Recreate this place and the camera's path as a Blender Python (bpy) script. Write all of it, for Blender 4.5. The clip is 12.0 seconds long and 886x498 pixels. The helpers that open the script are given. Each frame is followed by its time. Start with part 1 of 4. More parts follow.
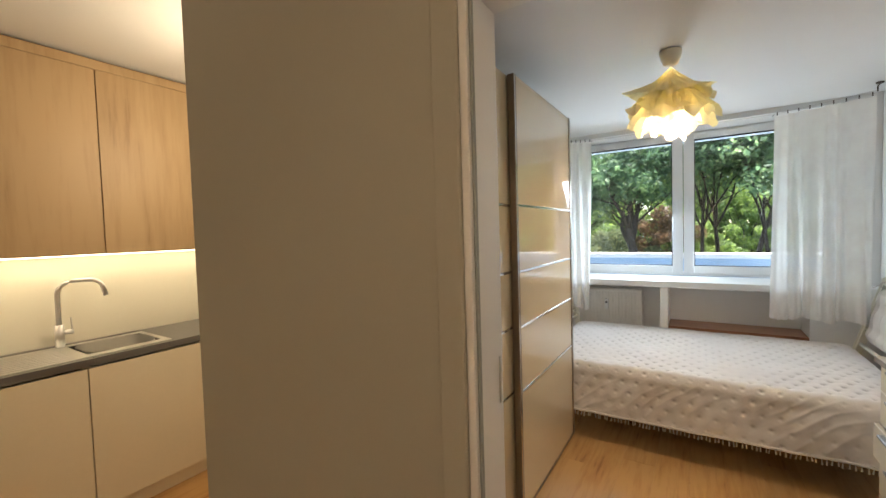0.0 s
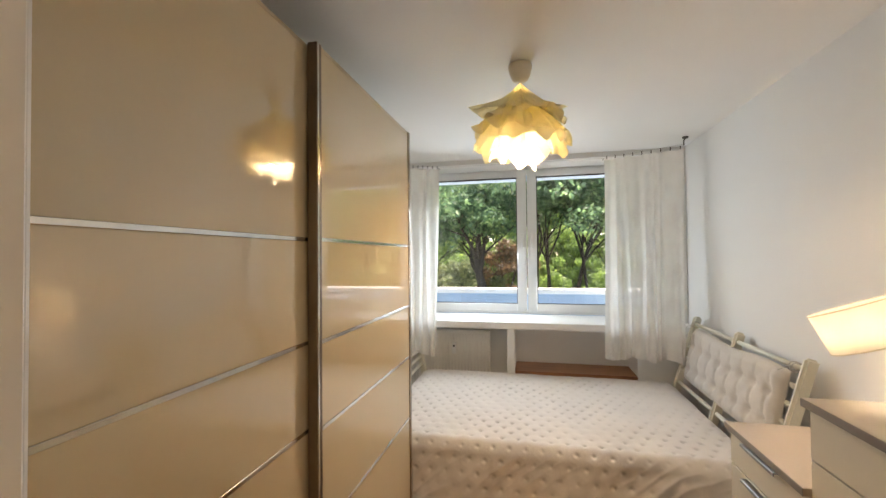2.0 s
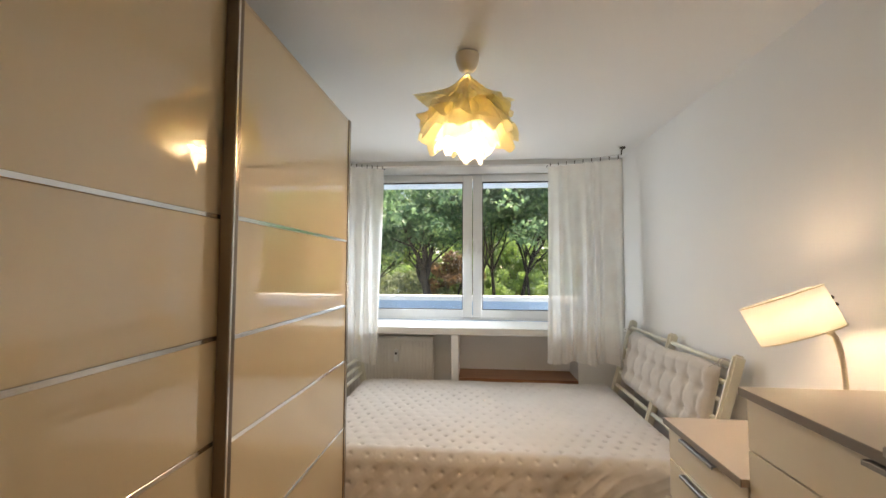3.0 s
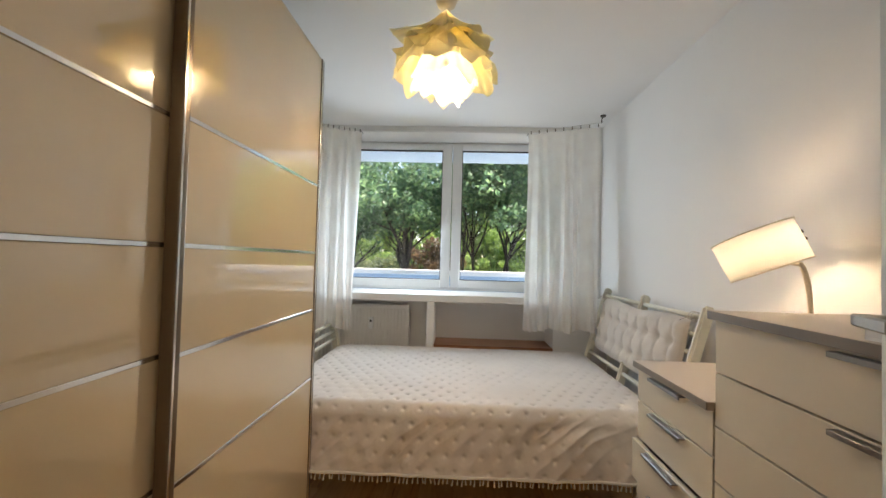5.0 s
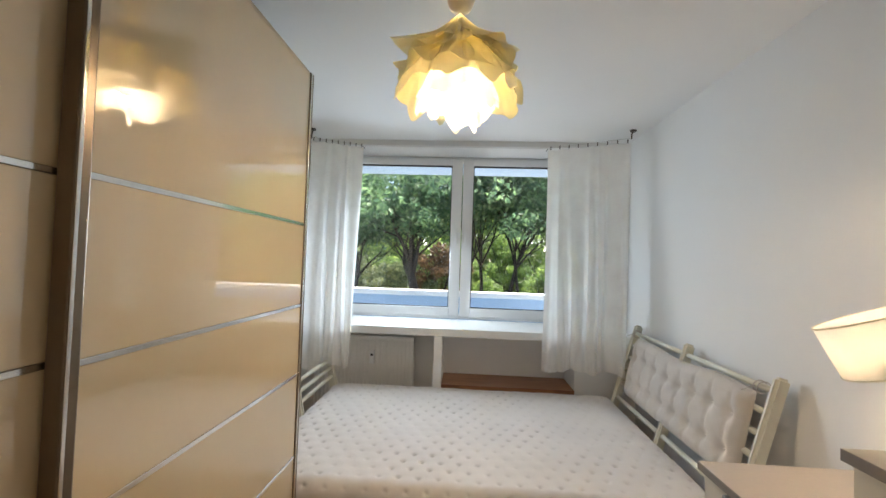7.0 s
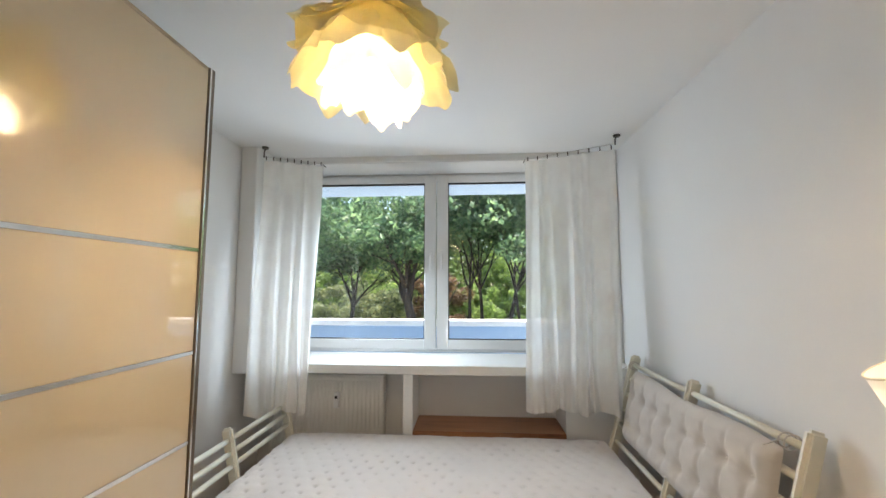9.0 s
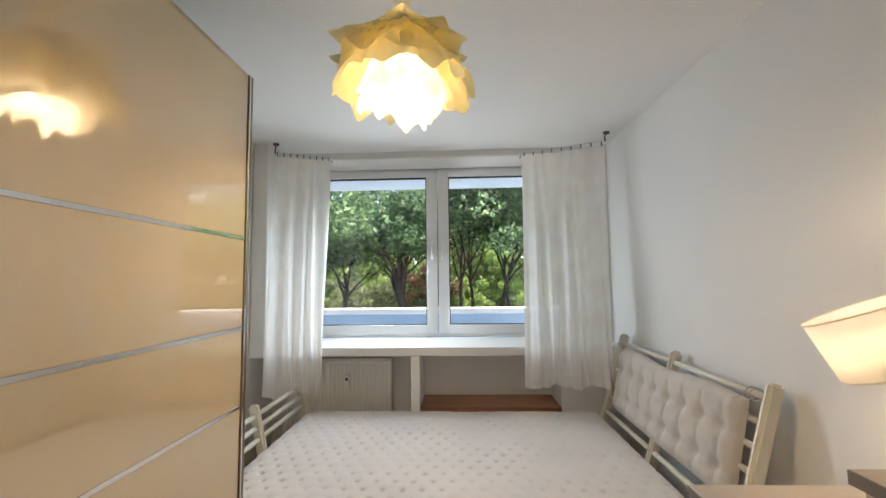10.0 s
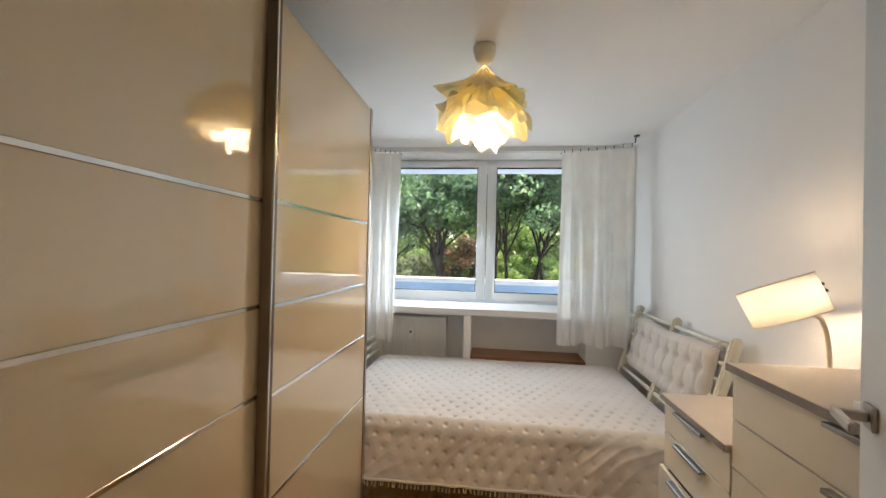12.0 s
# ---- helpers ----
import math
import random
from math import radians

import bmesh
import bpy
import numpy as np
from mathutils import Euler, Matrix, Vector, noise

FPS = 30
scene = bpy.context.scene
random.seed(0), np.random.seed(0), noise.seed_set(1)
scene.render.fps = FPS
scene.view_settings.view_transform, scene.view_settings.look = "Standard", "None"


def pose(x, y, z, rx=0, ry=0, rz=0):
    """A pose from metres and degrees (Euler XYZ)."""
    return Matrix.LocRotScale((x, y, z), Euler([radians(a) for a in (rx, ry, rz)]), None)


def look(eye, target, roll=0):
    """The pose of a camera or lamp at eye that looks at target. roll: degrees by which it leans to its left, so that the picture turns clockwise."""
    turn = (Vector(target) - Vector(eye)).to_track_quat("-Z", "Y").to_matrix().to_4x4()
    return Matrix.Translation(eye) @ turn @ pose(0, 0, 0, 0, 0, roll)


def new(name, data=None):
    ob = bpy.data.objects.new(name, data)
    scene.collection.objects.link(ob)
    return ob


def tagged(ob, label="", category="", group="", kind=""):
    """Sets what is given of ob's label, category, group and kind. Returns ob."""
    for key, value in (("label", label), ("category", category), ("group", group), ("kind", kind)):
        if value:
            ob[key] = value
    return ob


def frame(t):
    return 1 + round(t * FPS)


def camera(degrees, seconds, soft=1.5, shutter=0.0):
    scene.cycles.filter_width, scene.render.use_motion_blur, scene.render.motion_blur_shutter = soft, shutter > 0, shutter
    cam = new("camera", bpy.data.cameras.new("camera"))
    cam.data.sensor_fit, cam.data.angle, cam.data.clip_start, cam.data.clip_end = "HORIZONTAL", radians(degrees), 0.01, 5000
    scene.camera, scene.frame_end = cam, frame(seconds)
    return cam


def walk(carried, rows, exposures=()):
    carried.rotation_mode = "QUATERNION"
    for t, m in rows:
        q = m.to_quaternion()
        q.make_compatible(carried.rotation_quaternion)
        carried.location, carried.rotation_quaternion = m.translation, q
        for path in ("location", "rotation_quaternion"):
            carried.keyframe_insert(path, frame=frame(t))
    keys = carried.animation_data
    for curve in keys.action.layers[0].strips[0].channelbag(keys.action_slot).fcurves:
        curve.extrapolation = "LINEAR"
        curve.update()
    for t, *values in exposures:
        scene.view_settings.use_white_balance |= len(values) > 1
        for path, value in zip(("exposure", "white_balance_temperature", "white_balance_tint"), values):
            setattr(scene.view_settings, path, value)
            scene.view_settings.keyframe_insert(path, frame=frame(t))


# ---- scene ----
cam = camera(95.8, 12.0)
PATH = [
    (0, (0.094, 0.012, 1.559), (-0.983, 1.695, 1.474), -1.7),
    (0.5, (0.098, 0.226, 1.554), (-0.883, 1.967, 1.479), -1.7),
    (1, (0.098, 0.462, 1.574), (-0.719, 2.286, 1.512), -1.4),
    (1.5, (0.058, 0.615, 1.596), (-0.583, 2.509, 1.576), -1.1),
    (2, (0.003, 0.748, 1.626), (-0.431, 2.7, 1.662), -0.5),
    (2.5, (0.005, 0.816, 1.624), (-0.283, 2.794, 1.703), -0.2),
    (3, (0.007, 0.874, 1.539), (-0.166, 2.864, 1.638), 0.3),
    (3.5, (0.01, 0.921, 1.427), (-0.107, 2.916, 1.518), 0.7),
    (5.3, (0.047, 0.952, 1.314), (-0.021, 2.95, 1.357), 1.8),
    (5.5, (0.023, 0.964, 1.364), (-0.027, 2.963, 1.399), 1.7),
    (6, (0.053, 1.009, 1.478), (-0.014, 3.007, 1.51), 1.9),
    (6.5, (0.046, 1.102, 1.5), (-0.045, 3.099, 1.551), 1.6),
    (7, (0.005, 1.292, 1.547), (-0.111, 3.288, 1.608), 1.9),
    (9, (0.246, 1.659, 1.562), (0.109, 3.646, 1.747), -0.0),
    (9.5, (0.197, 1.588, 1.531), (0.088, 3.577, 1.708), -0.4),
    (10, (0.142, 1.451, 1.514), (0.064, 3.443, 1.668), -0.7),
    (10.5, (0.095, 1.298, 1.519), (0.035, 3.293, 1.646), -0.8),
    (11, (0.082, 1.137, 1.512), (0.017, 3.134, 1.605), -0.5),
    (11.5, (0.073, 0.965, 1.513), (-0.045, 2.96, 1.576), 0.2),
    (12, (0.011, 0.74, 1.528), (-0.228, 2.726, 1.547), 1.4),
]
walk(cam, [(t, look(eye, target, roll)) for t, eye, target, roll in PATH], [(0.0, 2.0, 6900, 14), (1.0, 2.06, 7600, 17), (1.5, 2.04, 7800, 18), (2.5, 1.85, 7900, 18), (5.3, 1.74, 7200, 16), (7.0, 1.72, 6950, 15), (9.0, 1.81, 7050, 16), (10.5, 1.62, 7400, 17), (12.0, 1.82, 7250, 17)])


# ---- world and large lights ----
world = bpy.data.worlds.new("sky")
scene.world = world
world.use_nodes = True
wn = world.node_tree.nodes
sky = wn.new("ShaderNodeTexSky")
sky.sky_type, sky.sun_disc = "NISHITA", False
sky.sun_elevation, sky.sun_rotation = radians(60), radians(44)
world.node_tree.links.new(sky.outputs[0], wn["Background"].inputs[0])
wn["Background"].inputs[1].default_value = 0.15


def lamp(name, kind, m, energy, colour, **size):
    data = bpy.data.lights.new(name, kind)
    data.energy, data.color = energy, colour
    if "radius" in size:
        data.shadow_soft_size = size["radius"]
    if "wide" in size:
        data.shape, data.size, data.size_y = "RECTANGLE", size["wide"], size["high"]
    if "angle" in size:
        data.angle = radians(size["angle"])
    ob = new(name, data)
    ob.matrix_world = m
    return ob


# high sun from beyond the trees, kept out of the room by the balcony slab
lamp("sun", "SUN", look((0, 0, 0), (-0.35, -0.36, -0.866)), 5.0, (1.0, 0.95, 0.86), angle=0.5)
# area lamps added in the window's opening for skylight; the second fills the right curtain
lamp("window_daylight", "AREA", look((-0.50, 5.05, 1.60), (-0.28, 4.0, 1.05)), 7.6, (0.63, 0.82, 1.0), wide=0.66, high=1.15)
lamp("curtain_fill", "AREA", look((0.06, 5.05, 1.70), (0.75, 4.90, 1.66)), 1.1, (0.72, 0.87, 1.0), wide=0.4, high=1.2)
# bulbs
lamp("pendant_bulb_light", "POINT", pose(-0.05, 2.80, 2.19), 13.0, (1.0, 0.80, 0.59), radius=0.045)
lamp("table_lamp_bulb_light", "POINT", pose(1.127, 2.425, 1.385), 3.9, (1.0, 0.79, 0.56), radius=0.03)
# kitchen: strip under the wall cabinets and a ceiling lamp
lamp("cabinet_strip_light", "AREA", pose(-3.10, 0.9, 1.474), 0.45, (1.0, 0.86, 0.58), wide=0.05, high=3.2)
lamp("kitchen_ceiling_light", "POINT", pose(-1.95, 1.3, 2.15), 5.3, (1.0, 0.85, 0.60), radius=0.1)
# added fill with no known source, lifts the hall wall and jambs
lamp("hall_fill_light", "POINT", pose(0.5, -0.8, 2.5), 4.2, (1.0, 0.80, 0.56), radius=0.1)


# ---- materials ----
def nodes_of(name):
    m = bpy.data.materials.new(name)
    m.use_nodes = True
    t = m.node_tree
    return m, t, t.nodes["Principled BSDF"]


def link(t, a, b):
    t.links.new(a, b)


def coords(t, scale, rand=False):
    c = t.nodes.new("ShaderNodeTexCoord")
    mp = t.nodes.new("ShaderNodeMapping")
    link(t, c.outputs["Object"], mp.inputs[0])
    mp.inputs["Scale"].default_value = scale
    if rand:
        oi = t.nodes.new("ShaderNodeObjectInfo")
        sc = t.nodes.new("ShaderNodeVectorMath")
        sc.operation = "SCALE"
        sc.inputs[0].default_value = (17.0, 31.0, 7.0)
        link(t, oi.outputs["Random"], sc.inputs["Scale"])
        link(t, sc.outputs[0], mp.inputs["Location"])
    return mp.outputs[0]


def noisy(t, vec, scale, detail=4.0, rough=0.55):
    n = t.nodes.new("ShaderNodeTexNoise")
    n.inputs["Scale"].default_value, n.inputs["Detail"].default_value, n.inputs["Roughness"].default_value = scale, detail, rough
    link(t, vec, n.inputs["Vector"])
    return n.outputs["Fac"]


def ramp(t, fac, stops):
    r = t.nodes.new("ShaderNodeValToRGB")
    els = r.color_ramp.elements
    els[0].position, els[0].color = stops[0][0], (*stops[0][1], 1)
    els[1].position, els[1].color = stops[-1][0], (*stops[-1][1], 1)
    for p, c in stops[1:-1]:
        els.new(p).color = (*c, 1)
    link(t, fac, r.inputs[0])
    return r.outputs[0]


def tint(c, k):
    return tuple(min(1.0, v * k) for v in c)


def surface(name, colour, rough=0.5, metal=0.0, coat=0.0, coat_ior=1.5, vary=0.06, big=1.3, fine=60.0, bump=0.05, depth=0.002, coat_rough=0.03, spec=0.5, stretch=(1, 1, 1)):
    """Paint, plastic, metal or cloth: colour that drifts at two scales, and fine relief."""
    m, t, p = nodes_of(name)
    vec = coords(t, stretch)
    a, b = noisy(t, vec, big, 3), noisy(t, vec, fine, 5)
    mix = t.nodes.new("ShaderNodeMath")
    mix.operation = "MULTIPLY_ADD"
    mix.inputs[1].default_value = 0.35
    link(t, b, mix.inputs[0])
    half = t.nodes.new("ShaderNodeMath")
    half.operation = "MULTIPLY"
    half.inputs[1].default_value = 0.65
    link(t, a, half.inputs[0])
    link(t, half.outputs[0], mix.inputs[2])
    link(t, ramp(t, mix.outputs[0], [(0.3, tint(colour, 1 - vary)), (0.7, tint(colour, 1 + vary))]), p.inputs["Base Color"])
    rr = t.nodes.new("ShaderNodeMapRange")
    rr.inputs["To Min"].default_value, rr.inputs["To Max"].default_value = max(0.02, rough * 0.88), min(1.0, rough * 1.12)
    link(t, a, rr.inputs[0])
    link(t, rr.outputs[0], p.inputs["Roughness"])
    p.inputs["Metallic"].default_value = metal
    p.inputs["Specular IOR Level"].default_value = spec
    p.inputs["Coat Weight"].default_value, p.inputs["Coat Roughness"].default_value = coat, coat_rough
    p.inputs["Coat IOR"].default_value = coat_ior
    if bump:
        bp = t.nodes.new("ShaderNodeBump")
        bp.inputs["Strength"].default_value, bp.inputs["Distance"].default_value = bump, depth
        link(t, b, bp.inputs["Height"])
        link(t, bp.outputs[0], p.inputs["Normal"])
    return m


def timber(name, dark, mid, light, along="y", rough=0.4, grain=9.0, knots=0.5, rand=True, coat=0.0):
    """Wood with grain along one axis."""
    m, t, p = nodes_of(name)
    s = {"x": (0.09, 1, 1), "y": (1, 0.09, 1), "z": (1, 1, 0.09)}[along]
    s2 = {"x": (0.35, 1, 1), "y": (1, 0.35, 1), "z": (1, 1, 0.35)}[along]
    vec, vec2 = coords(t, s, rand), coords(t, s2, rand)
    g = noisy(t, vec, grain * 4, 8, 0.62)
    k = noisy(t, vec2, grain * 0.55, 3, 0.5)
    add = t.nodes.new("ShaderNodeMath")
    add.operation = "MULTIPLY_ADD"
    add.inputs[1].default_value = knots
    link(t, k, add.inputs[0])
    link(t, g, add.inputs[2])
    lo = 0.36 + 0.36 * knots
    link(t, ramp(t, add.outputs[0], [(lo, dark), (lo + 0.10, mid), (lo + 0.30, light)]), p.inputs["Base Color"])
    p.inputs["Roughness"].default_value = rough
    p.inputs["Coat Weight"].default_value, p.inputs["Coat Roughness"].default_value = coat, 0.12
    bp = t.nodes.new("ShaderNodeBump")
    bp.inputs["Strength"].default_value, bp.inputs["Distance"].default_value = 0.12, 0.001
    link(t, g, bp.inputs["Height"])
    link(t, bp.outputs[0], p.inputs["Normal"])
    return m


def cloth(name, colour, through_part=0.5, clear=0.0, weave=900.0, vary=0.05, bump=0.25):
    """Thin cloth or paper that lets light through; clear: share of open gaps in the weave."""
    m, t, p = nodes_of(name)
    vec = coords(t, (1, 1, 1))
    a, b = noisy(t, vec, 7.0, 3), noisy(t, vec, weave, 2)
    col = ramp(t, a, [(0.3, tint(colour, 1 - vary)), (0.7, tint(colour, 1 + vary))])
    link(t, col, p.inputs["Base Color"])
    p.inputs["Roughness"].default_value = 0.85
    p.inputs["Specular IOR Level"].default_value = 0.2
    bp = t.nodes.new("ShaderNodeBump")
    bp.inputs["Strength"].default_value, bp.inputs["Distance"].default_value = bump, 0.0008
    link(t, b, bp.inputs["Height"])
    link(t, bp.outputs[0], p.inputs["Normal"])
    tr = t.nodes.new("ShaderNodeBsdfTranslucent")
    link(t, col, tr.inputs[0])
    mx = t.nodes.new("ShaderNodeMixShader")
    mx.inputs[0].default_value = through_part
    link(t, p.outputs[0], mx.inputs[1])
    link(t, tr.outputs[0], mx.inputs[2])
    out = mx.outputs[0]
    if clear:
        tp = t.nodes.new("ShaderNodeBsdfTransparent")
        m2 = t.nodes.new("ShaderNodeMixShader")
        m2.inputs[0].default_value = clear
        link(t, out, m2.inputs[1])
        link(t, tp.outputs[0], m2.inputs[2])
        out = m2.outputs[0]
    link(t, out, t.nodes["Material Output"].inputs[0])
    return m


def glowing(name, colour, strength):
    m, t, p = nodes_of(name)
    p.inputs["Base Color"].default_value = (0.8, 0.8, 0.8, 1)
    p.inputs["Emission Color"].default_value = (*colour, 1)
    p.inputs["Emission Strength"].default_value = strength
    return m


def clear_glass(name):
    m, t, p = nodes_of(name)
    tp, gl, mx, fr = (t.nodes.new(k) for k in ("ShaderNodeBsdfTransparent", "ShaderNodeBsdfGlossy", "ShaderNodeMixShader", "ShaderNodeFresnel"))
    tp.inputs[0].default_value = (0.94, 0.965, 0.98, 1)
    gl.inputs["Roughness"].default_value = 0.01
    fr.inputs[0].default_value = 1.5
    link(t, fr.outputs[0], mx.inputs[0])
    link(t, tp.outputs[0], mx.inputs[1])
    link(t, gl.outputs[0], mx.inputs[2])
    link(t, mx.outputs[0], t.nodes["Material Output"].inputs[0])
    return m


def foliage(name, colour, glow_through=0.45):
    m, t, p = nodes_of(name)
    g = t.nodes.new("ShaderNodeNewGeometry")
    vec = coords(t, (1, 1, 1))
    a = noisy(t, vec, 0.9, 3)
    mixv = t.nodes.new("ShaderNodeMath")
    mixv.operation = "MULTIPLY_ADD"
    mixv.inputs[1].default_value = 0.5
    link(t, g.outputs["Random Per Island"], mixv.inputs[0])
    link(t, a, mixv.inputs[2])
    col = ramp(t, mixv.outputs[0], [(0.35, tint(colour, 0.5)), (0.75, colour), (1.0, tint((colour[0] * 1.5, colour[1] * 1.25, colour[2]), 1.5))])
    link(t, col, p.inputs["Base Color"])
    p.inputs["Roughness"].default_value = 0.5
    tr = t.nodes.new("ShaderNodeBsdfTranslucent")
    link(t, col, tr.inputs[0])
    mx = t.nodes.new("ShaderNodeMixShader")
    mx.inputs[0].default_value = glow_through
    link(t, p.outputs[0], mx.inputs[1])
    link(t, tr.outputs[0], mx.inputs[2])
    link(t, mx.outputs[0], t.nodes["Material Output"].inputs[0])
    return m


M_WALL = surface("wall_paint", (0.78, 0.77, 0.75), 0.75, vary=0.02, fine=140, bump=0.12, depth=0.001)
# greige, with the hall's dim light put into the colour
M_HALL = surface("dimmed_hall_paint", (0.43, 0.41, 0.345), 0.75, vary=0.03, fine=140, bump=0.12, depth=0.001)
M_CEIL = surface("ceiling_paint", (0.80, 0.80, 0.79), 0.8, vary=0.02, fine=90, bump=0.12, depth=0.001)
M_WHITE = surface("white_lacquer", (0.84, 0.83, 0.80), 0.35, vary=0.02, bump=0.03)
M_PVC = surface("window_plastic", (0.82, 0.83, 0.83), 0.3, vary=0.015, bump=0.02)
M_SEAL = surface("rubber_seal", (0.33, 0.34, 0.31), 0.7, vary=0.1)
M_BLACKSEAL = surface("black_gasket", (0.012, 0.012, 0.013), 0.6, vary=0.1)
M_FLOOR = timber("oak_laminate", (0.36, 0.165, 0.052), (0.54, 0.285, 0.10), (0.63, 0.37, 0.145), "y", 0.33, 7.0, 0.7)
M_KOAK = timber("oak_cabinet_veneer", (0.31, 0.195, 0.095), (0.40, 0.265, 0.135), (0.45, 0.31, 0.165), "z", 0.5, 5.0, 0.7)
M_CHERRY = timber("cherry_board", (0.16, 0.055, 0.02), (0.27, 0.105, 0.04), (0.34, 0.14, 0.055), "x", 0.38, 8.0, 0.4, coat=0.2)
M_GLASSDOOR = surface("beige_backpainted_glass", (0.71, 0.585, 0.39), 0.4, spec=0.0, coat=1.0, coat_ior=2.2, coat_rough=0.004, vary=0.015, big=0.8, bump=0.0)
M_PROFILE = surface("bronze_anodised_profile", (0.20, 0.155, 0.11), 0.33, metal=0.85, vary=0.08, fine=300, stretch=(1, 1, 0.05))
M_CHROME = surface("polished_strip", (0.82, 0.82, 0.80), 0.14, metal=1.0, vary=0.03, bump=0.01)
M_STEEL = surface("brushed_steel", (0.66, 0.65, 0.63), 0.3, metal=1.0, vary=0.08, fine=220, stretch=(1, 0.1, 1))
M_CARCASS = surface("beige_carcass", (0.55, 0.45, 0.31), 0.5, vary=0.04)
M_CHEST = surface("cream_drawer_front", (0.63, 0.575, 0.465), 0.38, vary=0.025, bump=0.04)
M_CHESTTOP = surface("grey_beige_top", (0.50, 0.43, 0.36), 0.34, vary=0.06, fine=90, bump=0.06)
M_QUILT = surface("quilted_cotton", (0.74, 0.70, 0.67), 0.9, vary=0.05, big=4, fine=700, bump=0.35, depth=0.001, spec=0.15)
M_TASSEL = surface("cotton_tassel", (0.72, 0.69, 0.64), 0.9, vary=0.08, fine=600, bump=0.4)
M_CUSHION = surface("cushion_cotton", (0.58, 0.53, 0.48), 0.88, vary=0.06, big=5, fine=800, bump=0.35, depth=0.001, spec=0.15)
M_BEDWOOD = surface("cream_painted_wood", (0.74, 0.71, 0.60), 0.4, vary=0.05, fine=80, bump=0.06, stretch=(1, 1, 0.3))
M_MATTRESS = surface("mattress_ticking", (0.42, 0.38, 0.34), 0.9, vary=0.05)
M_DARK = surface("dark_base_fabric", (0.05, 0.035, 0.028), 0.9, vary=0.1)
M_CURTAIN = cloth("sheer_curtain", (0.98, 0.94, 0.90), 0.48, 0.10)
M_SHADE = cloth("lamp_paper", (0.94, 0.86, 0.56), 0.34, 0.0, 300)
# same paper, whitened for the bulb's glow on the inner ruffles
M_SHADEIN = cloth("whitened_inner_paper", (0.95, 0.92, 0.82), 0.42, 0.0, 300)
M_DRUM = cloth("linen_drum", (0.96, 0.94, 0.89), 0.6, 0.0, 700)
M_BULB = glowing("bulb_glow", (1.0, 0.86, 0.66), 14)
M_BULB2 = glowing("warm_bulb_glow", (1.0, 0.79, 0.56), 10)
M_STRIP = glowing("led_strip_glow", (1.0, 0.88, 0.62), 2.5)
M_PLASTIC = surface("cream_plastic", (0.74, 0.68, 0.55), 0.4, vary=0.03)
M_GOOSE = surface("lamp_stem_paint", (0.78, 0.68, 0.54), 0.35, vary=0.04)
M_PANE = clear_glass("window_glass")
M_RAD = surface("radiator_enamel", (0.83, 0.81, 0.77), 0.35, vary=0.03)
M_IRON = surface("dark_iron", (0.10, 0.085, 0.07), 0.4, metal=0.9, vary=0.1)
M_COUNTER = surface("dark_worktop", (0.125, 0.12, 0.115), 0.36, vary=0.15, fine=200)
M_KFRONT = surface("beige_kitchen_front", (0.79, 0.70, 0.53), 0.35, vary=0.03)
M_SPLASH = surface("cream_splashback", (0.74, 0.70, 0.58), 0.3, vary=0.02)
# blue of skylit shade is put into the concrete's base colour
M_CONCRETE = surface("skylit_balcony_concrete", (0.36, 0.50, 0.66), 0.8, vary=0.05, fine=40, bump=0.3)
M_CAP = surface("parapet_cap", (0.82, 0.83, 0.83), 0.6, vary=0.04)
M_RENDER = surface("house_render", (0.78, 0.77, 0.74), 0.9, vary=0.06)
M_BARK = surface("bark", (0.028, 0.023, 0.02), 0.9, vary=0.35, big=3, fine=18, bump=0.8, depth=0.02, stretch=(1, 1, 0.25))
M_LEAF = foliage("leaves", (0.115, 0.22, 0.125), 0.6)
# lighter leaf copy: sunlit brightness of the background is put into its colour
M_LEAF2 = foliage("sunlit_leaves", (0.20, 0.32, 0.10), 0.6)
M_LEAF3 = foliage("reddish_shrub_leaves", (0.15, 0.10, 0.06), 0.5)
M_LEAF4 = foliage("pale_shrub_leaves", (0.16, 0.21, 0.11), 0.5)
M_GRASS = surface("grass", (0.07, 0.11, 0.03), 0.95, vary=0.4, big=0.4, fine=14, bump=0.6, depth=0.05)
M_PATH = surface("pale_path", (0.42, 0.38, 0.32), 0.95, vary=0.12, big=0.7, fine=20)
M_DOOR = surface("grey_white_door_paint", (0.60, 0.61, 0.60), 0.45, vary=0.03, bump=0.03)
M_LEVER = surface("dark_satin_nickel", (0.46, 0.43, 0.39), 0.32, metal=1.0, vary=0.08, fine=220)
M_PULL = surface("satin_grey_pull", (0.26, 0.25, 0.24), 0.36, metal=1.0, vary=0.08, fine=260, stretch=(1, 0.1, 1))
# shade on the chest tops' front edges, as a dark colour
M_EDGE = surface("shaded_edge_colour", (0.20, 0.172, 0.145), 0.4, vary=0.06)
M_TRAY = surface("white_tray", (0.80, 0.80, 0.80), 0.4, vary=0.03)


# ---- shape helpers ----
def bx(bm, x0, x1, y0, y1, z0, z1, bev=0.0, seg=1):
    """A box, with its edges rounded by bev."""
    r = bmesh.ops.create_cube(bm, size=1.0)
    vs = r["verts"]
    for v in vs:
        v.co = ((x0 + x1) / 2 + v.co.x * (x1 - x0), (y0 + y1) / 2 + v.co.y * (y1 - y0), (z0 + z1) / 2 + v.co.z * (z1 - z0))
    if bev:
        es = list({e for v in vs for e in v.link_edges})
        bmesh.ops.bevel(bm, geom=es, offset=bev, segments=seg, affect="EDGES", profile=0.5)
    return bm


def box(*a, **k):
    return bx(bmesh.new(), *a, **k)


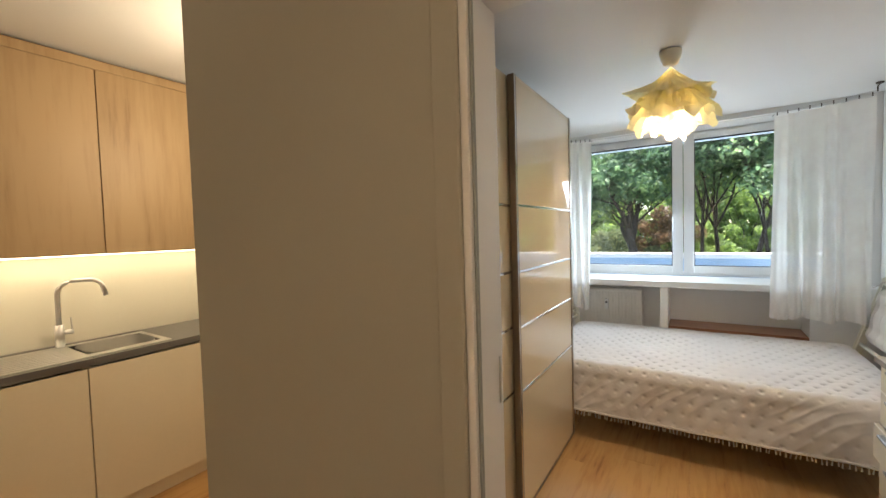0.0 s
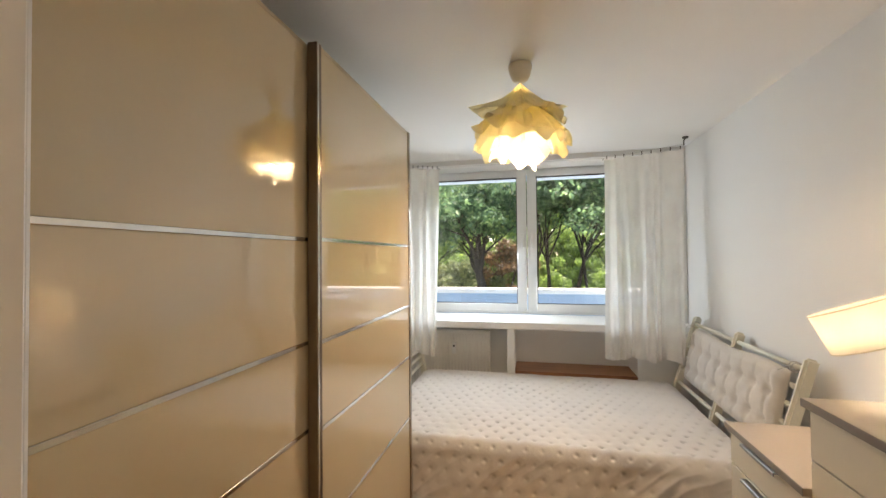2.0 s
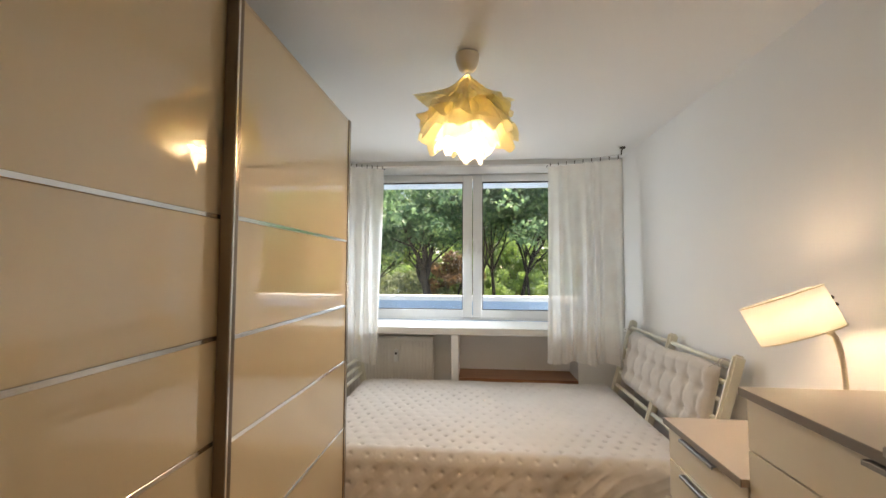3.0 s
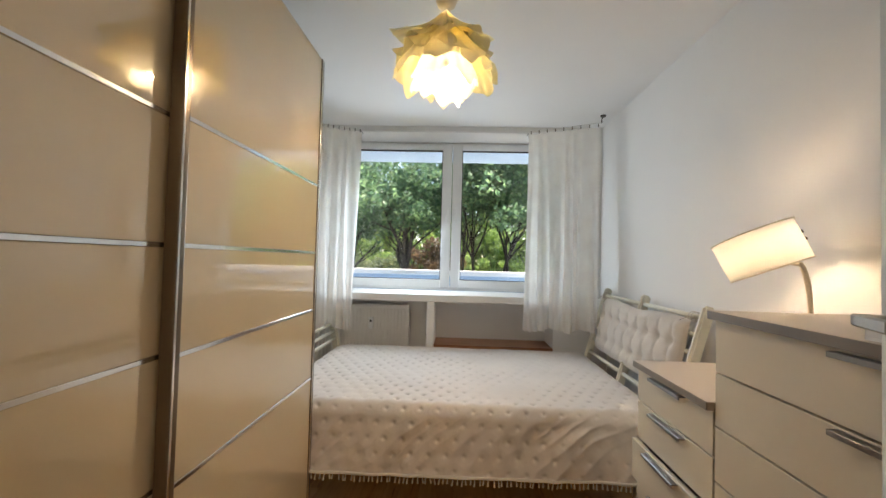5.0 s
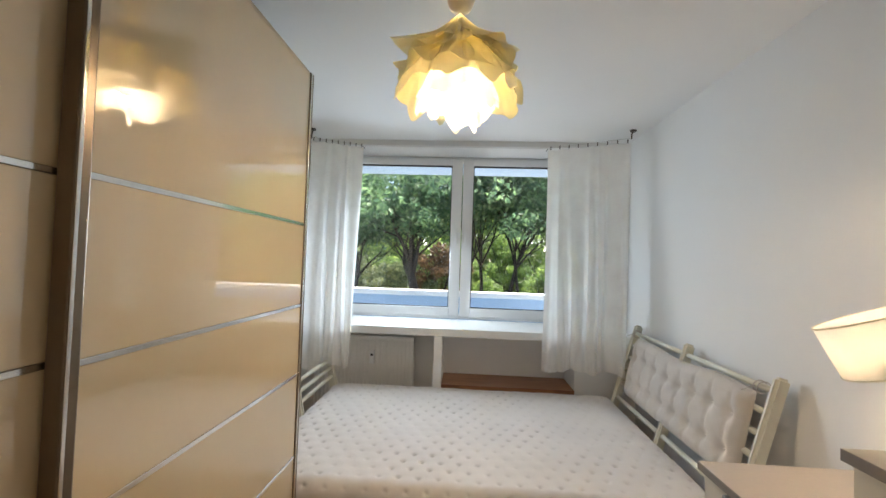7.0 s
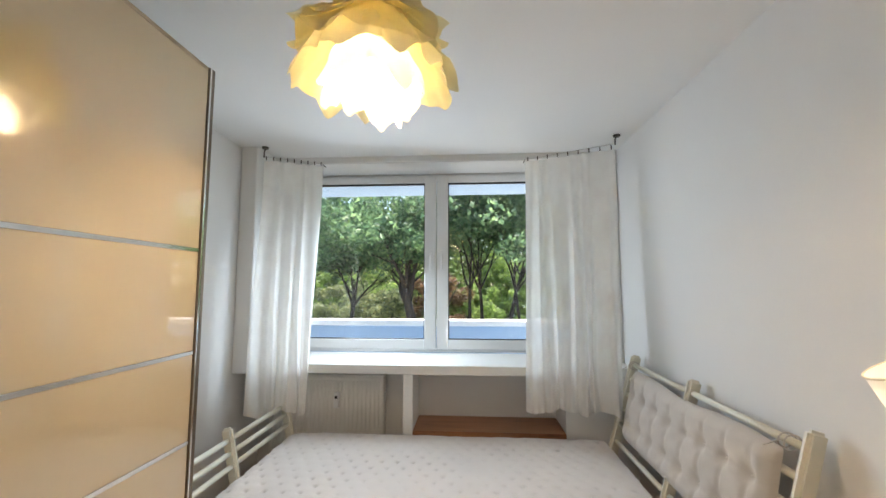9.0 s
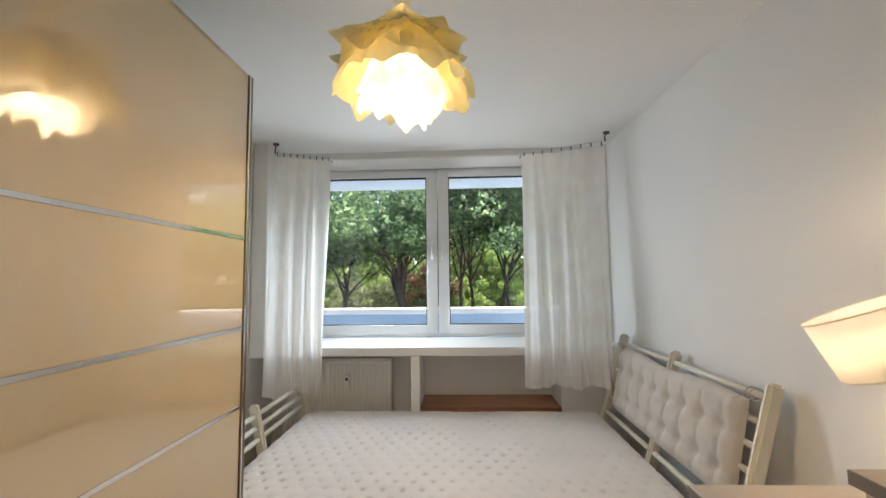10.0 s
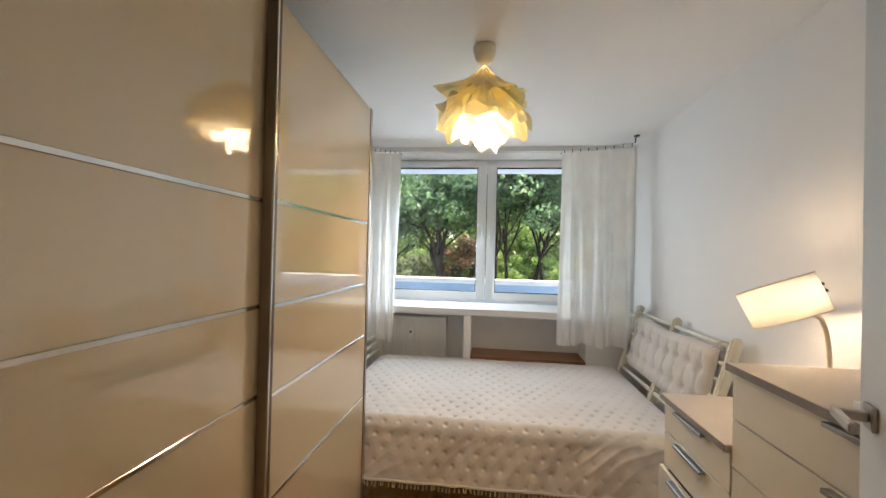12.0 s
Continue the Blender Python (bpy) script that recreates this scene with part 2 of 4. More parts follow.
def tube(bm, pts, radii, n=10, cap=True):
    """A round tube along pts."""
    pts = [Vector(p) for p in pts]
    rings = []
    ref = Vector((0.31, 0.77, 0.55))
    for i, p in enumerate(pts):
        d = (pts[min(i + 1, len(pts) - 1)] - pts[max(i - 1, 0)]).normalized()
        a = d.cross(ref if abs(d.dot(ref)) < 0.95 else Vector((1, 0, 0))).normalized()
        b = d.cross(a)
        r = radii[i] if isinstance(radii, (list, tuple)) else radii
        rings.append([bm.verts.new(p + (a * math.cos(2 * math.pi * k / n) + b * math.sin(2 * math.pi * k / n)) * r) for k in range(n)])
    for q, w in zip(rings, rings[1:]):
        for k in range(n):
            bm.faces.new((q[k], q[(k + 1) % n], w[(k + 1) % n], w[k]))
    if cap:
        bm.faces.new(rings[0][::-1])
        bm.faces.new(rings[-1])
    return bm


def lathe(bm, profile, n=32, at=(0, 0, 0)):
    """A surface turned about z from (radius, height) pairs."""
    rings = [[bm.verts.new((at[0] + r * math.cos(2 * math.pi * k / n), at[1] + r * math.sin(2 * math.pi * k / n), at[2] + z)) for k in range(n)] for r, z in profile]
    for q, w in zip(rings, rings[1:]):
        for k in range(n):
            bm.faces.new((q[k], q[(k + 1) % n], w[(k + 1) % n], w[k]))
    return bm


def sheet(nu, nv, f):
    """A grid of (nu+1) x (nv+1) points f(u, v)."""
    bm = bmesh.new()
    g = [[bm.verts.new(f(i / nu, j / nv)) for j in range(nv + 1)] for i in range(nu + 1)]
    for i in range(nu):
        for j in range(nv):
            bm.faces.new((g[i][j], g[i + 1][j], g[i + 1][j + 1], g[i][j + 1]))
    return bm


def thicken(bm, d):
    bmesh.ops.recalc_face_normals(bm, faces=bm.faces[:])
    bmesh.ops.solidify(bm, geom=bm.faces[:], thickness=d)
    return bm


def put(name, bm, material, smooth=False):
    me = bpy.data.meshes.new(name)
    bmesh.ops.recalc_face_normals(bm, faces=bm.faces[:])
    bm.to_mesh(me)
    bm.free()
    me.materials.append(material)
    if smooth:
        me.polygons.foreach_set("use_smooth", [True] * len(me.polygons))
    return new(name, me)


def part(name, bm, material, parent, label="", smooth=False):
    ob = put(name, bm, material, smooth)
    ob.parent = parent
    if label:
        ob["label"] = label
    return ob


def thing(name, at, label, category, group=""):
    ob = new(name)
    ob.location = at
    ob.empty_display_size = 0.05
    return tagged(ob, label, category, group)


def solid(name, bm, material, label, category="", kind="structure", smooth=False):
    return tagged(put(name, bm, material, smooth), label, category, "", kind)


# ---- the setting ----
BCEIL = 2.594   # bedroom ceiling, a little lower than the hall's
CEIL, EAST, WEST, SOUTH_IN, SOUTH_OUT = 2.645, 1.36, -1.45, 0.95, 0.80
KW, BACK = -3.22, -1.7          # kitchen's far wall, wall behind the hall
DX0, DX1, DTOP = -0.335, 0.455, 2.10   # bedroom doorway

bm = bmesh.new()
bx(bm, WEST - 0.05, EAST + 0.12, SOUTH_IN - 0.05, 5.2, BCEIL, CEIL + 0.13)
bx(bm, KW - 0.1, EAST + 0.12, BACK - 0.1, SOUTH_IN - 0.05, CEIL, CEIL + 0.14)
bx(bm, KW - 0.1, WEST - 0.05, SOUTH_IN - 0.05, 5.2, CEIL, CEIL + 0.14)
solid("ceiling", bm, M_CEIL, "smooth white painted ceiling over all the rooms", "ceiling")
floor = solid("floor", box(KW - 0.1, EAST + 0.12, BACK - 0.1, 5.2, -0.2, -0.012), M_DARK, "floor of light oak laminate planks", "floor")
solid("wall_east", box(EAST, EAST + 0.12, BACK - 0.1, 5.2, -0.01, CEIL), M_WALL, "plain white painted wall behind the bed's head", "wall")
solid("wall_partition", box(WEST - 0.10, WEST, SOUTH_IN, 5.2, -0.01, CEIL), M_WALL, "white painted partition between bedroom and kitchen", "wall")
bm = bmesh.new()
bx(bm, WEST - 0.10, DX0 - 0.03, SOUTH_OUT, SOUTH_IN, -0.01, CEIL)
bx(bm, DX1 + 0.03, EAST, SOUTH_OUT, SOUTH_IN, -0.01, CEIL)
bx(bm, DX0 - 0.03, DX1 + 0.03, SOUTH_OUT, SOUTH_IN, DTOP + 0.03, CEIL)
solid("wall_south", bm, M_HALL, "greige painted wall with the bedroom doorway, darkened for dim hall light", "wall")
bm = bmesh.new()
WX0, WX1, WZ0, WZ1 = -1.30, 1.21, 0.985, 2.545
bx(bm, WEST, WX0, 4.73, 5.2, 0.94, CEIL)
bx(bm, WX1, EAST, 4.73, 5.2, 0.94, CEIL)
bx(bm, WX0, WX1, 4.73, 5.2, WZ1, CEIL)
bx(bm, WEST, 0.89, 4.86, 5.2, -0.01, 0.94)
bx(bm, 0.89, EAST, 4.54, 5.2, -0.01, 0.94)
solid("wall_north", bm, M_WALL, "white painted window wall with niches below the sill", "wall")
solid("wall_kitchen", box(KW - 0.1, KW, BACK, 5.2, -0.01, CEIL), M_WALL, "plain wall behind the kitchen cabinets", "wall")
solid("wall_hall", box(KW, EAST, BACK - 0.1, BACK, -0.01, CEIL), M_WALL, "plain hall wall", "wall")
solid("wall_kitchen_end", box(KW, WEST - 0.10, 4.73, 5.2, -0.01, CEIL), M_WALL, "plain wall at the end of the kitchen", "wall")
solid("pipe_casing", box(WEST, WEST + 0.125, 4.45, 4.73, 0.94, BCEIL + 0.02, bev=0.012, seg=2), M_WALL, "white painted pipe casing in the corner", "trim")
solid("niche_post", box(-0.235, -0.165, 4.535, 4.86, -0.01, 0.94, bev=0.004), M_WHITE, "white upright between radiator niche and shelf niche", "trim")
solid("window_sill", box(WEST, EAST, 4.53, 5.085, 0.94, 1.004, bev=0.006, seg=2), M_WHITE, "deep white window sill board", "window sill")

# door frame and leaf
frame_ob = thing("door_frame", (0, 0, 0), "white wooden door frame with grey rubber seal", "door frame")
frame_ob["kind"] = "structure"
for xa, xb in ((DX0 - 0.03, DX0), (DX1, DX1 + 0.03)):
    part("jamb", box(xa, xb, SOUTH_OUT - 0.004, SOUTH_IN + 0.004, 0, DTOP, bev=0.002), M_WHITE, frame_ob)
part("head_jamb", box(DX0 - 0.03, DX1 + 0.03, SOUTH_OUT - 0.004, SOUTH_IN + 0.004, DTOP, DTOP + 0.03), M_WHITE, frame_ob)
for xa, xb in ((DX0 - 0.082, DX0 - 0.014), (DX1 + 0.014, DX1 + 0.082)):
    # hall-side casings share the darkened wall colour, standing in for dim light
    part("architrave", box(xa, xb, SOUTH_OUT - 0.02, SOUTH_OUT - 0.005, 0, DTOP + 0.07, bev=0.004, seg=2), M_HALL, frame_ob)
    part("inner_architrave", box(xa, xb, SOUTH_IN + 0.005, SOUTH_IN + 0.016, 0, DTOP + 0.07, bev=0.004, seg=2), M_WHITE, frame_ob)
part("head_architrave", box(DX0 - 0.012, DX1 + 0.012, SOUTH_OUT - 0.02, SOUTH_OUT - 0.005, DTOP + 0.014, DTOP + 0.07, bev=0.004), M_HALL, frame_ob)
part("stop", box(DX0 - 0.013, DX0 + 0.006, SOUTH_OUT - 0.010, SOUTH_OUT - 0.004, 0, DTOP, bev=0.002), M_WHITE, frame_ob)
part("seal", box(DX0, DX0 + 0.006, SOUTH_OUT + 0.012, SOUTH_OUT + 0.027, 0, DTOP, bev=0.002), M_SEAL, frame_ob, "grey rubber seal")
part("strike_plate", box(DX0, DX0 + 0.003, SOUTH_IN - 0.021, SOUTH_IN - 0.012, 1.12, 1.24, bev=0.001), M_STEEL, frame_ob, "steel strike plate")

leaf = thing("door_1", (0.452, 0.965, 0.0), "white bedroom door, wide open, with a steel lever handle", "door")
leaf["kind"] = "structure"
leaf.rotation_euler = (0, 0, radians(-24.4))
part("leaf", box(-0.0, 0.04, 0.0, 0.76, 0.012, 2.088, bev=0.003, seg=2), M_DOOR, leaf)
hd = part("handle", box(-0.009, -0.0005, 0.667, 0.713, 1.212, 1.259, bev=0.002), M_LEVER, leaf, "square brushed steel lever handle")
bm = bmesh.new()
bx(bm, -0.06, -0.009, 0.681, 0.699, 1.226, 1.246, bev=0.003)
part("neck", bm, M_LEVER, hd)
part("lever", box(-0.060, -0.047, 0.590, 0.699, 1.226, 1.246, bev=0.003), M_LEVER, hd)

# window with two sashes
win = thing("window_1", (0, 5.1, 0), "white plastic double casement window, both sashes shut", "window")
win["kind"] = "structure"
MID = -0.048
bm = bmesh.new()
bx(bm, WX0, WX0 + 0.05, 0.0, 0.08, WZ0 + 0.02, WZ1, bev=0.003)
bx(bm, WX1 - 0.05, WX1, 0.0, 0.08, WZ0 + 0.02, WZ1, bev=0.003)
bx(bm, WX0 + 0.05, WX1 - 0.05, 0.0, 0.08, WZ1 - 0.05, WZ1, bev=0.003)
bx(bm, WX0 + 0.05, WX1 - 0.05, 0.0, 0.08, WZ0 + 0.02, WZ0 + 0.06, bev=0.003)
part("window_frame", bm, M_PVC, win)
for xa, xb, hx in ((WX0 + 0.035, MID - 0.004, MID - 0.045), (MID + 0.004, WX1 - 0.035, MID + 0.045)):
    gx0, gx1, gz0, gz1 = xa + 0.098, xb - 0.098, 1.112, 2.463
    bm = bmesh.new()
    z0, z1 = WZ0 + 0.045, WZ1 - 0.02
    bx(bm, xa, gx0, -0.02, 0.06, z0, z1, bev=0.006, seg=2)
    bx(bm, gx1, xb, -0.02, 0.06, z0, z1, bev=0.006, seg=2)
    bx(bm, gx0, gx1, -0.019, 0.06, gz1, z1, bev=0.004)
    bx(bm, gx0, gx1, -0.019, 0.06, z0, gz0, bev=0.004)
    sash = part("sash", bm, M_PVC, win)
    bm = bmesh.new()
    for a in ((gx0, gx0 + 0.007, gz0, gz1), (gx1 - 0.007, gx1, gz0, gz1), (gx0, gx1, gz0, gz0 + 0.007), (gx0, gx1, gz1 - 0.012, gz1)):
        bx(bm, a[0], a[1], -0.004, 0.02, a[2], a[3])
    part("gasket", bm, M_BLACKSEAL, sash, "black rubber glazing gasket")
    pane = part("pane", box(gx0 + 0.001, gx1 - 0.001, 0.008, 0.014, gz0 + 0.001, gz1 - 0.001), M_PANE, sash, "clear glass")
    pane.visible_shadow = False
    part("window_handle", bx(box(hx - 0.014, hx + 0.014, -0.034, -0.021, 1.72, 1.86, bev=0.004), hx - 0.011, hx + 0.011, -0.062, -0.046, 1.70, 1.83, bev=0.004), M_PVC, sash, "white plastic handle")

# radiator in the niche
rad = thing("radiator", (-0.42, 4.75, 0.0), "white ribbed panel radiator in the sill niche", "radiator")
bm = bmesh.new()
bx(bm, -0.9, 0.0, 0.012, 0.095, 0.2, 0.868, bev=0.008, seg=2)
part("panel", bm, M_RAD, rad)
for k in range(27):
    part("rib", box(-0.886 + k * 0.033, -0.860 + k * 0.033, 0.005, 0.013, 0.235, 0.838, bev=0.006, seg=1), M_RAD, rad)
part("top_grille", box(-0.9, 0.0, 0.02, 0.09, 0.868, 0.876), M_RAD, rad)
mt = part("heat_meter", box(-0.376, -0.336, -0.036, 0.0, 0.646, 0.76, bev=0.005, seg=2), M_PVC, rad, "white plastic heat meter")
part("display", box(-0.366, -0.346, -0.0375, -0.034, 0.715, 0.735), M_BLACKSEAL, mt, "dark display")
for x in (-0.7, -0.2):
    part("bracket", box(x, x + 0.04, 0.04, 0.108, 0.28, 0.8), M_RAD, rad)

tagged(put("niche_shelf", box(-0.163, 0.886, 4.515, 4.858, 0.53, 0.565, bev=0.003), M_CHERRY), "reddish-brown wooden board resting in the sill niche", "shelf")
for xx in (-0.13, 0.84):
    tagged(put("shelf_batten", box(xx, xx + 0.03, 4.6, 4.855, 0.0, 0.53), M_WHITE), "white batten carrying the niche shelf", "batten", "shelf battens")

# curtain wire with supports, clips, and two sheer curtains
wire = thing("curtain_wire", (0, 0, 0), "thin steel curtain wire on dark metal ceiling brackets", "curtain rail")
WIRE = [(-1.285, 4.47, 2.525), (-0.91, 4.655, 2.515), (0.66, 4.655, 2.515), (1.24, 4.40, 2.535)]
part("wire", tube(bmesh.new(), WIRE, 0.0028, 6), M_STEEL, wire)
for x, y, z in (WIRE[0], WIRE[3]):
    b = part("bracket", tube(bmesh.new(), [(x, y, z - 0.008), (x, y, z + 0.03), (x + 0.01, y - 0.005, BCEIL - 0.012)], 0.005, 8), M_IRON, wire, "dark metal bracket")
    part("foot", lathe(bmesh.new(), [(0.001, -0.012), (0.022, -0.012), (0.024, -0.004), (0.024, 0.0), (0.001, 0.0)], 16, (x + 0.01, y - 0.005, BCEIL)), M_IRON, b)
for x, y, z in WIRE[1:3]:
    part("support", tube(bmesh.new(), [(x, y, z), (x, y + 0.03, z), (x, 4.729, z)], 0.004, 8), M_IRON, wire)


def curtain(name, top, bottom, drop, folds, seed, label):
    """A pleated sheer: top and bottom are lines of (x, y); folds in the cloth deepen downwards."""
    rnd = random.Random(seed)
    ph = [rnd.uniform(0, 6.28) for _ in range(6)]
    zt, zb = 2.5, drop

    def along(line, u):
        k = u * (len(line) - 1)
        i = min(int(k), len(line) - 2)
        a, b = Vector(line[i]), Vector(line[i + 1])
        return a.lerp(b, k - i), (b - a).normalized()

    def f(u, v):
        (a, da), (b, db) = along(top, u), along(bottom, u)
        s = min(1.0, v * 1.25)
        s = s * s * (3 - 2 * s)
        p, d = a.lerp(b, s), da.lerp(db, s).normalized()
        n = Vector((-d.y, d.x))
        w = 2 * math.pi * folds * (u + 0.028 * math.sin(5 * u * 3.1 + ph[0]) + 0.02 * math.sin(2.3 * v + 9 * u + ph[4]))
        amp = 0.007 + 0.012 * min(1, v * 1.6)
        o = amp * (math.sin(w + ph[1]) + 0.45 * math.sin(2.13 * w + ph[2]) * v + 0.3 * math.sin(0.37 * w + ph[3]))
        side = 0.012 * math.sin(w * 0.5 + 3 * v + ph[4]) * v
        p = p + n * o + d * side
        z = zt + (zb - zt) * v + 0.018 * v * math.sin(w * 0.37 + ph[5]) - (0.006 * (1 - v) ** 8) * (1 - math.cos(w * 1.0))
        return (p.x, p.y, z)

    c = thing(name, (0, 0, 0), label, "curtain", "curtains at the window")
    part("cloth", sheet(110, 60, f), M_CURTAIN, c, "", True)
    hm = part("hem", sheet(110, 2, lambda u, v: (lambda p: (p[0], p[1] - 0.003, p[2]))(f(u, 0.968 + 0.032 * v))), M_CURTAIN, c, "doubled hem", True)
    for k in range(9):
        u = (k + 0.3) / 8.6
        p, d = along(top, min(u, 1.0))
        bmc = tube(bmesh.new(), [(p.x, p.y, 2.526), (p.x, p.y - 0.004, 2.512), (p.x, p.y, 2.498)], 0.004, 6)
        part("clip", bmc, M_IRON, c, "small dark metal curtain clip")
    return c


curtain("curtain", [(-1.28, 4.465), (-0.90, 4.645)], [(-1.27, 4.33), (-1.03, 4.42), (-0.885, 4.46)], 0.69, 4.5, 4, "narrow sheer white curtain drawn aside, below its wire")
curtain("curtain", [(0.66, 4.64), (1.235, 4.40)], [(0.615, 4.455), (0.95, 4.43), (1.20, 4.35)], 0.735, 6.0, 9, "wide sheer white curtain drawn to the bed's head end")

# ---- wardrobe with two sliding doors ----
SEAMS = [0.022, 0.690, 1.040, 1.336, 1.687, 2.352]


def sliding_door(name, y0, y1, front, parent):
    """Five glass panels between two upright profiles, with polished strips between them."""
    d = part(name, box(front - 0.03, front - 0.009, y0 + 0.004, y1 - 0.004, 0.016, 2.356), M_CARCASS, parent, "beige glass sliding door")
    for ya, yb in ((y0, y0 + 0.032), (y1 - 0.032, y1)):
        part("profile", box(front - 0.034, front + 0.004, ya, yb, 0.012, 2.36, bev=0.004, seg=2), M_PROFILE, d, "bronze-coloured metal profile")
        part("profile_edge", box(front + 0.002, front + 0.0055, ya + 0.003, ya + 0.011, 0.013, 2.359, bev=0.001), M_CHROME, d, "polished profile edge")
    for za, zb in zip(SEAMS, SEAMS[1:]):
        part("panel", box(front - 0.009, front - 0.001, y0 + 0.033, y1 - 0.033, za + 0.007, zb - 0.007, bev=0.001), M_GLASSDOOR, d, "glossy beige glass panel")
    for z in SEAMS[1:-1]:
        part("strip", box(front - 0.0085, front + 0.001, y0 + 0.033, y1 - 0.033, z - 0.0065, z + 0.0065, bev=0.001), M_CHROME, d, "polished metal strip")
    part("end_profile", box(front - 0.01, front + 0.001, y0 + 0.033, y1 - 0.033, 0.013, 0.029), M_PROFILE, d)
    part("top_profile", box(front - 0.01, front - 0.002, y0 + 0.033, y1 - 0.033, 2.346, 2.358), M_CARCASS, d)
    return d


ward = thing("wardrobe", (0, 0, 0), "tall wardrobe with glossy beige glass sliding doors, shut", "wardrobe")
bm = bmesh.new()
bx(bm, -1.395, -0.80, 0.985, 1.003, 0.0, 2.352)
bx(bm, -1.395, -0.80, 2.997, 3.015, 0.0, 2.352)
bx(bm, -1.395, -0.80, 1.003, 2.997, 2.334, 2.352)
bx(bm, -1.395, -0.80, 1.003, 2.997, 0.0, 0.07)
bx(bm, -1.395, -1.385, 1.003, 2.997, 0.07, 2.334)
part("body", bm, M_CARCASS, ward)
part("top_rail", box(-0.80, -0.776, 0.985, 3.015, 2.30, 2.345), M_CARCASS, ward, "beige sliding rail")
part("bottom_rail", box(-0.80, -0.712, 0.985, 3.015, 0.0, 0.012), M_PROFILE, ward)
sliding_door("back_door", 0.975, 2.03, -0.742, ward)
sliding_door("front_door", 1.967, 3.026, -0.703, ward)

# ---- bed ----
BX0, BX1, BY0, BY1, BZ = -1.0, 1.115, 3.06, 4.50, 0.55
bed = thing("bed", (0, 0, 0), "cream painted wooden slatted bed with leaning head and foot ends", "bed")


def bed_end(x_low, z_low, x_top, z_top, ys, rods, name):
    """Slanted posts joined by round rods."""
    low, top = Vector((x_low, 0, z_low)), Vector((x_top, 0, z_top))
    d = (top - low).normalized()
    n = Vector((d.z, 0, -d.x))
    e = part(name, bmesh.new(), M_BEDWOOD, bed)
    for y in ys:
        bm = bmesh.new()
        r = bmesh.ops.create_cube(bm, size=1.0)
        ln = (top - low).length
        for v in r["verts"]:
            q = low + d * ((v.co.z + 0.5) * ln) + n * (v.co.x * 0.062)
            v.co = (q.x, y + v.co.y * 0.034, q.z)
        bmesh.ops.bevel(bm, geom=bm.edges[:], offset=0.012, segments=3, affect="EDGES")
        part("post", bm, M_BEDWOOD, e)
    for s in rods:
        q = low.lerp(top, s)
        for ya, yb in zip(ys, ys[1:]):
            part("rod", tube(bmesh.new(), [(q.x, ya + 0.01, q.z), (q.x, yb - 0.01, q.z)], 0.0135, 12), M_BEDWOOD, e, "", True)
    return e


bed_end(1.095, 0.36, 1.312, 1.115, (3.02, 3.70, 4.38), (0.30, 0.44, 0.56, 0.68, 0.80, 0.92), "headboard")
bed_end(-0.99, 0.34, -1.085, 0.79, (3.14, 3.84, 4.50), (0.57, 0.715, 0.86), "footboard")
part("side_rail", box(BX0 + 0.02, BX1 - 0.02, 3.09, 3.13, 0.24, 0.36, bev=0.004), M_BEDWOOD, bed)
part("side_rail", box(BX0 + 0.02, BX1 - 0.02, 4.42, 4.46, 0.24, 0.36, bev=0.004), M_BEDWOOD, bed)
for x in (BX0 + 0.03, BX1 - 0.09):
    for y in (3.15, 4.37):
        part("leg", box(x, x + 0.06, y, y + 0.06, 0.0, 0.30, bev=0.005), M_BEDWOOD, bed)
for k in range(12):
    x = BX0 + 0.12 + k * 0.165
    part("slat", box(x, x + 0.07, 3.131, 4.419, 0.325, 0.343), M_BEDWOOD, bed)
tagged(put("mattress", box(BX0 + 0.02, BX1 - 0.02, 3.10, 4.47, 0.362, 0.525, bev=0.03, seg=3), M_MATTRESS), "thick mattress wholly under the quilted bedspread", "mattress")

# quilted bedspread: top, rounded edge, hanging front
PITCH = 0.092


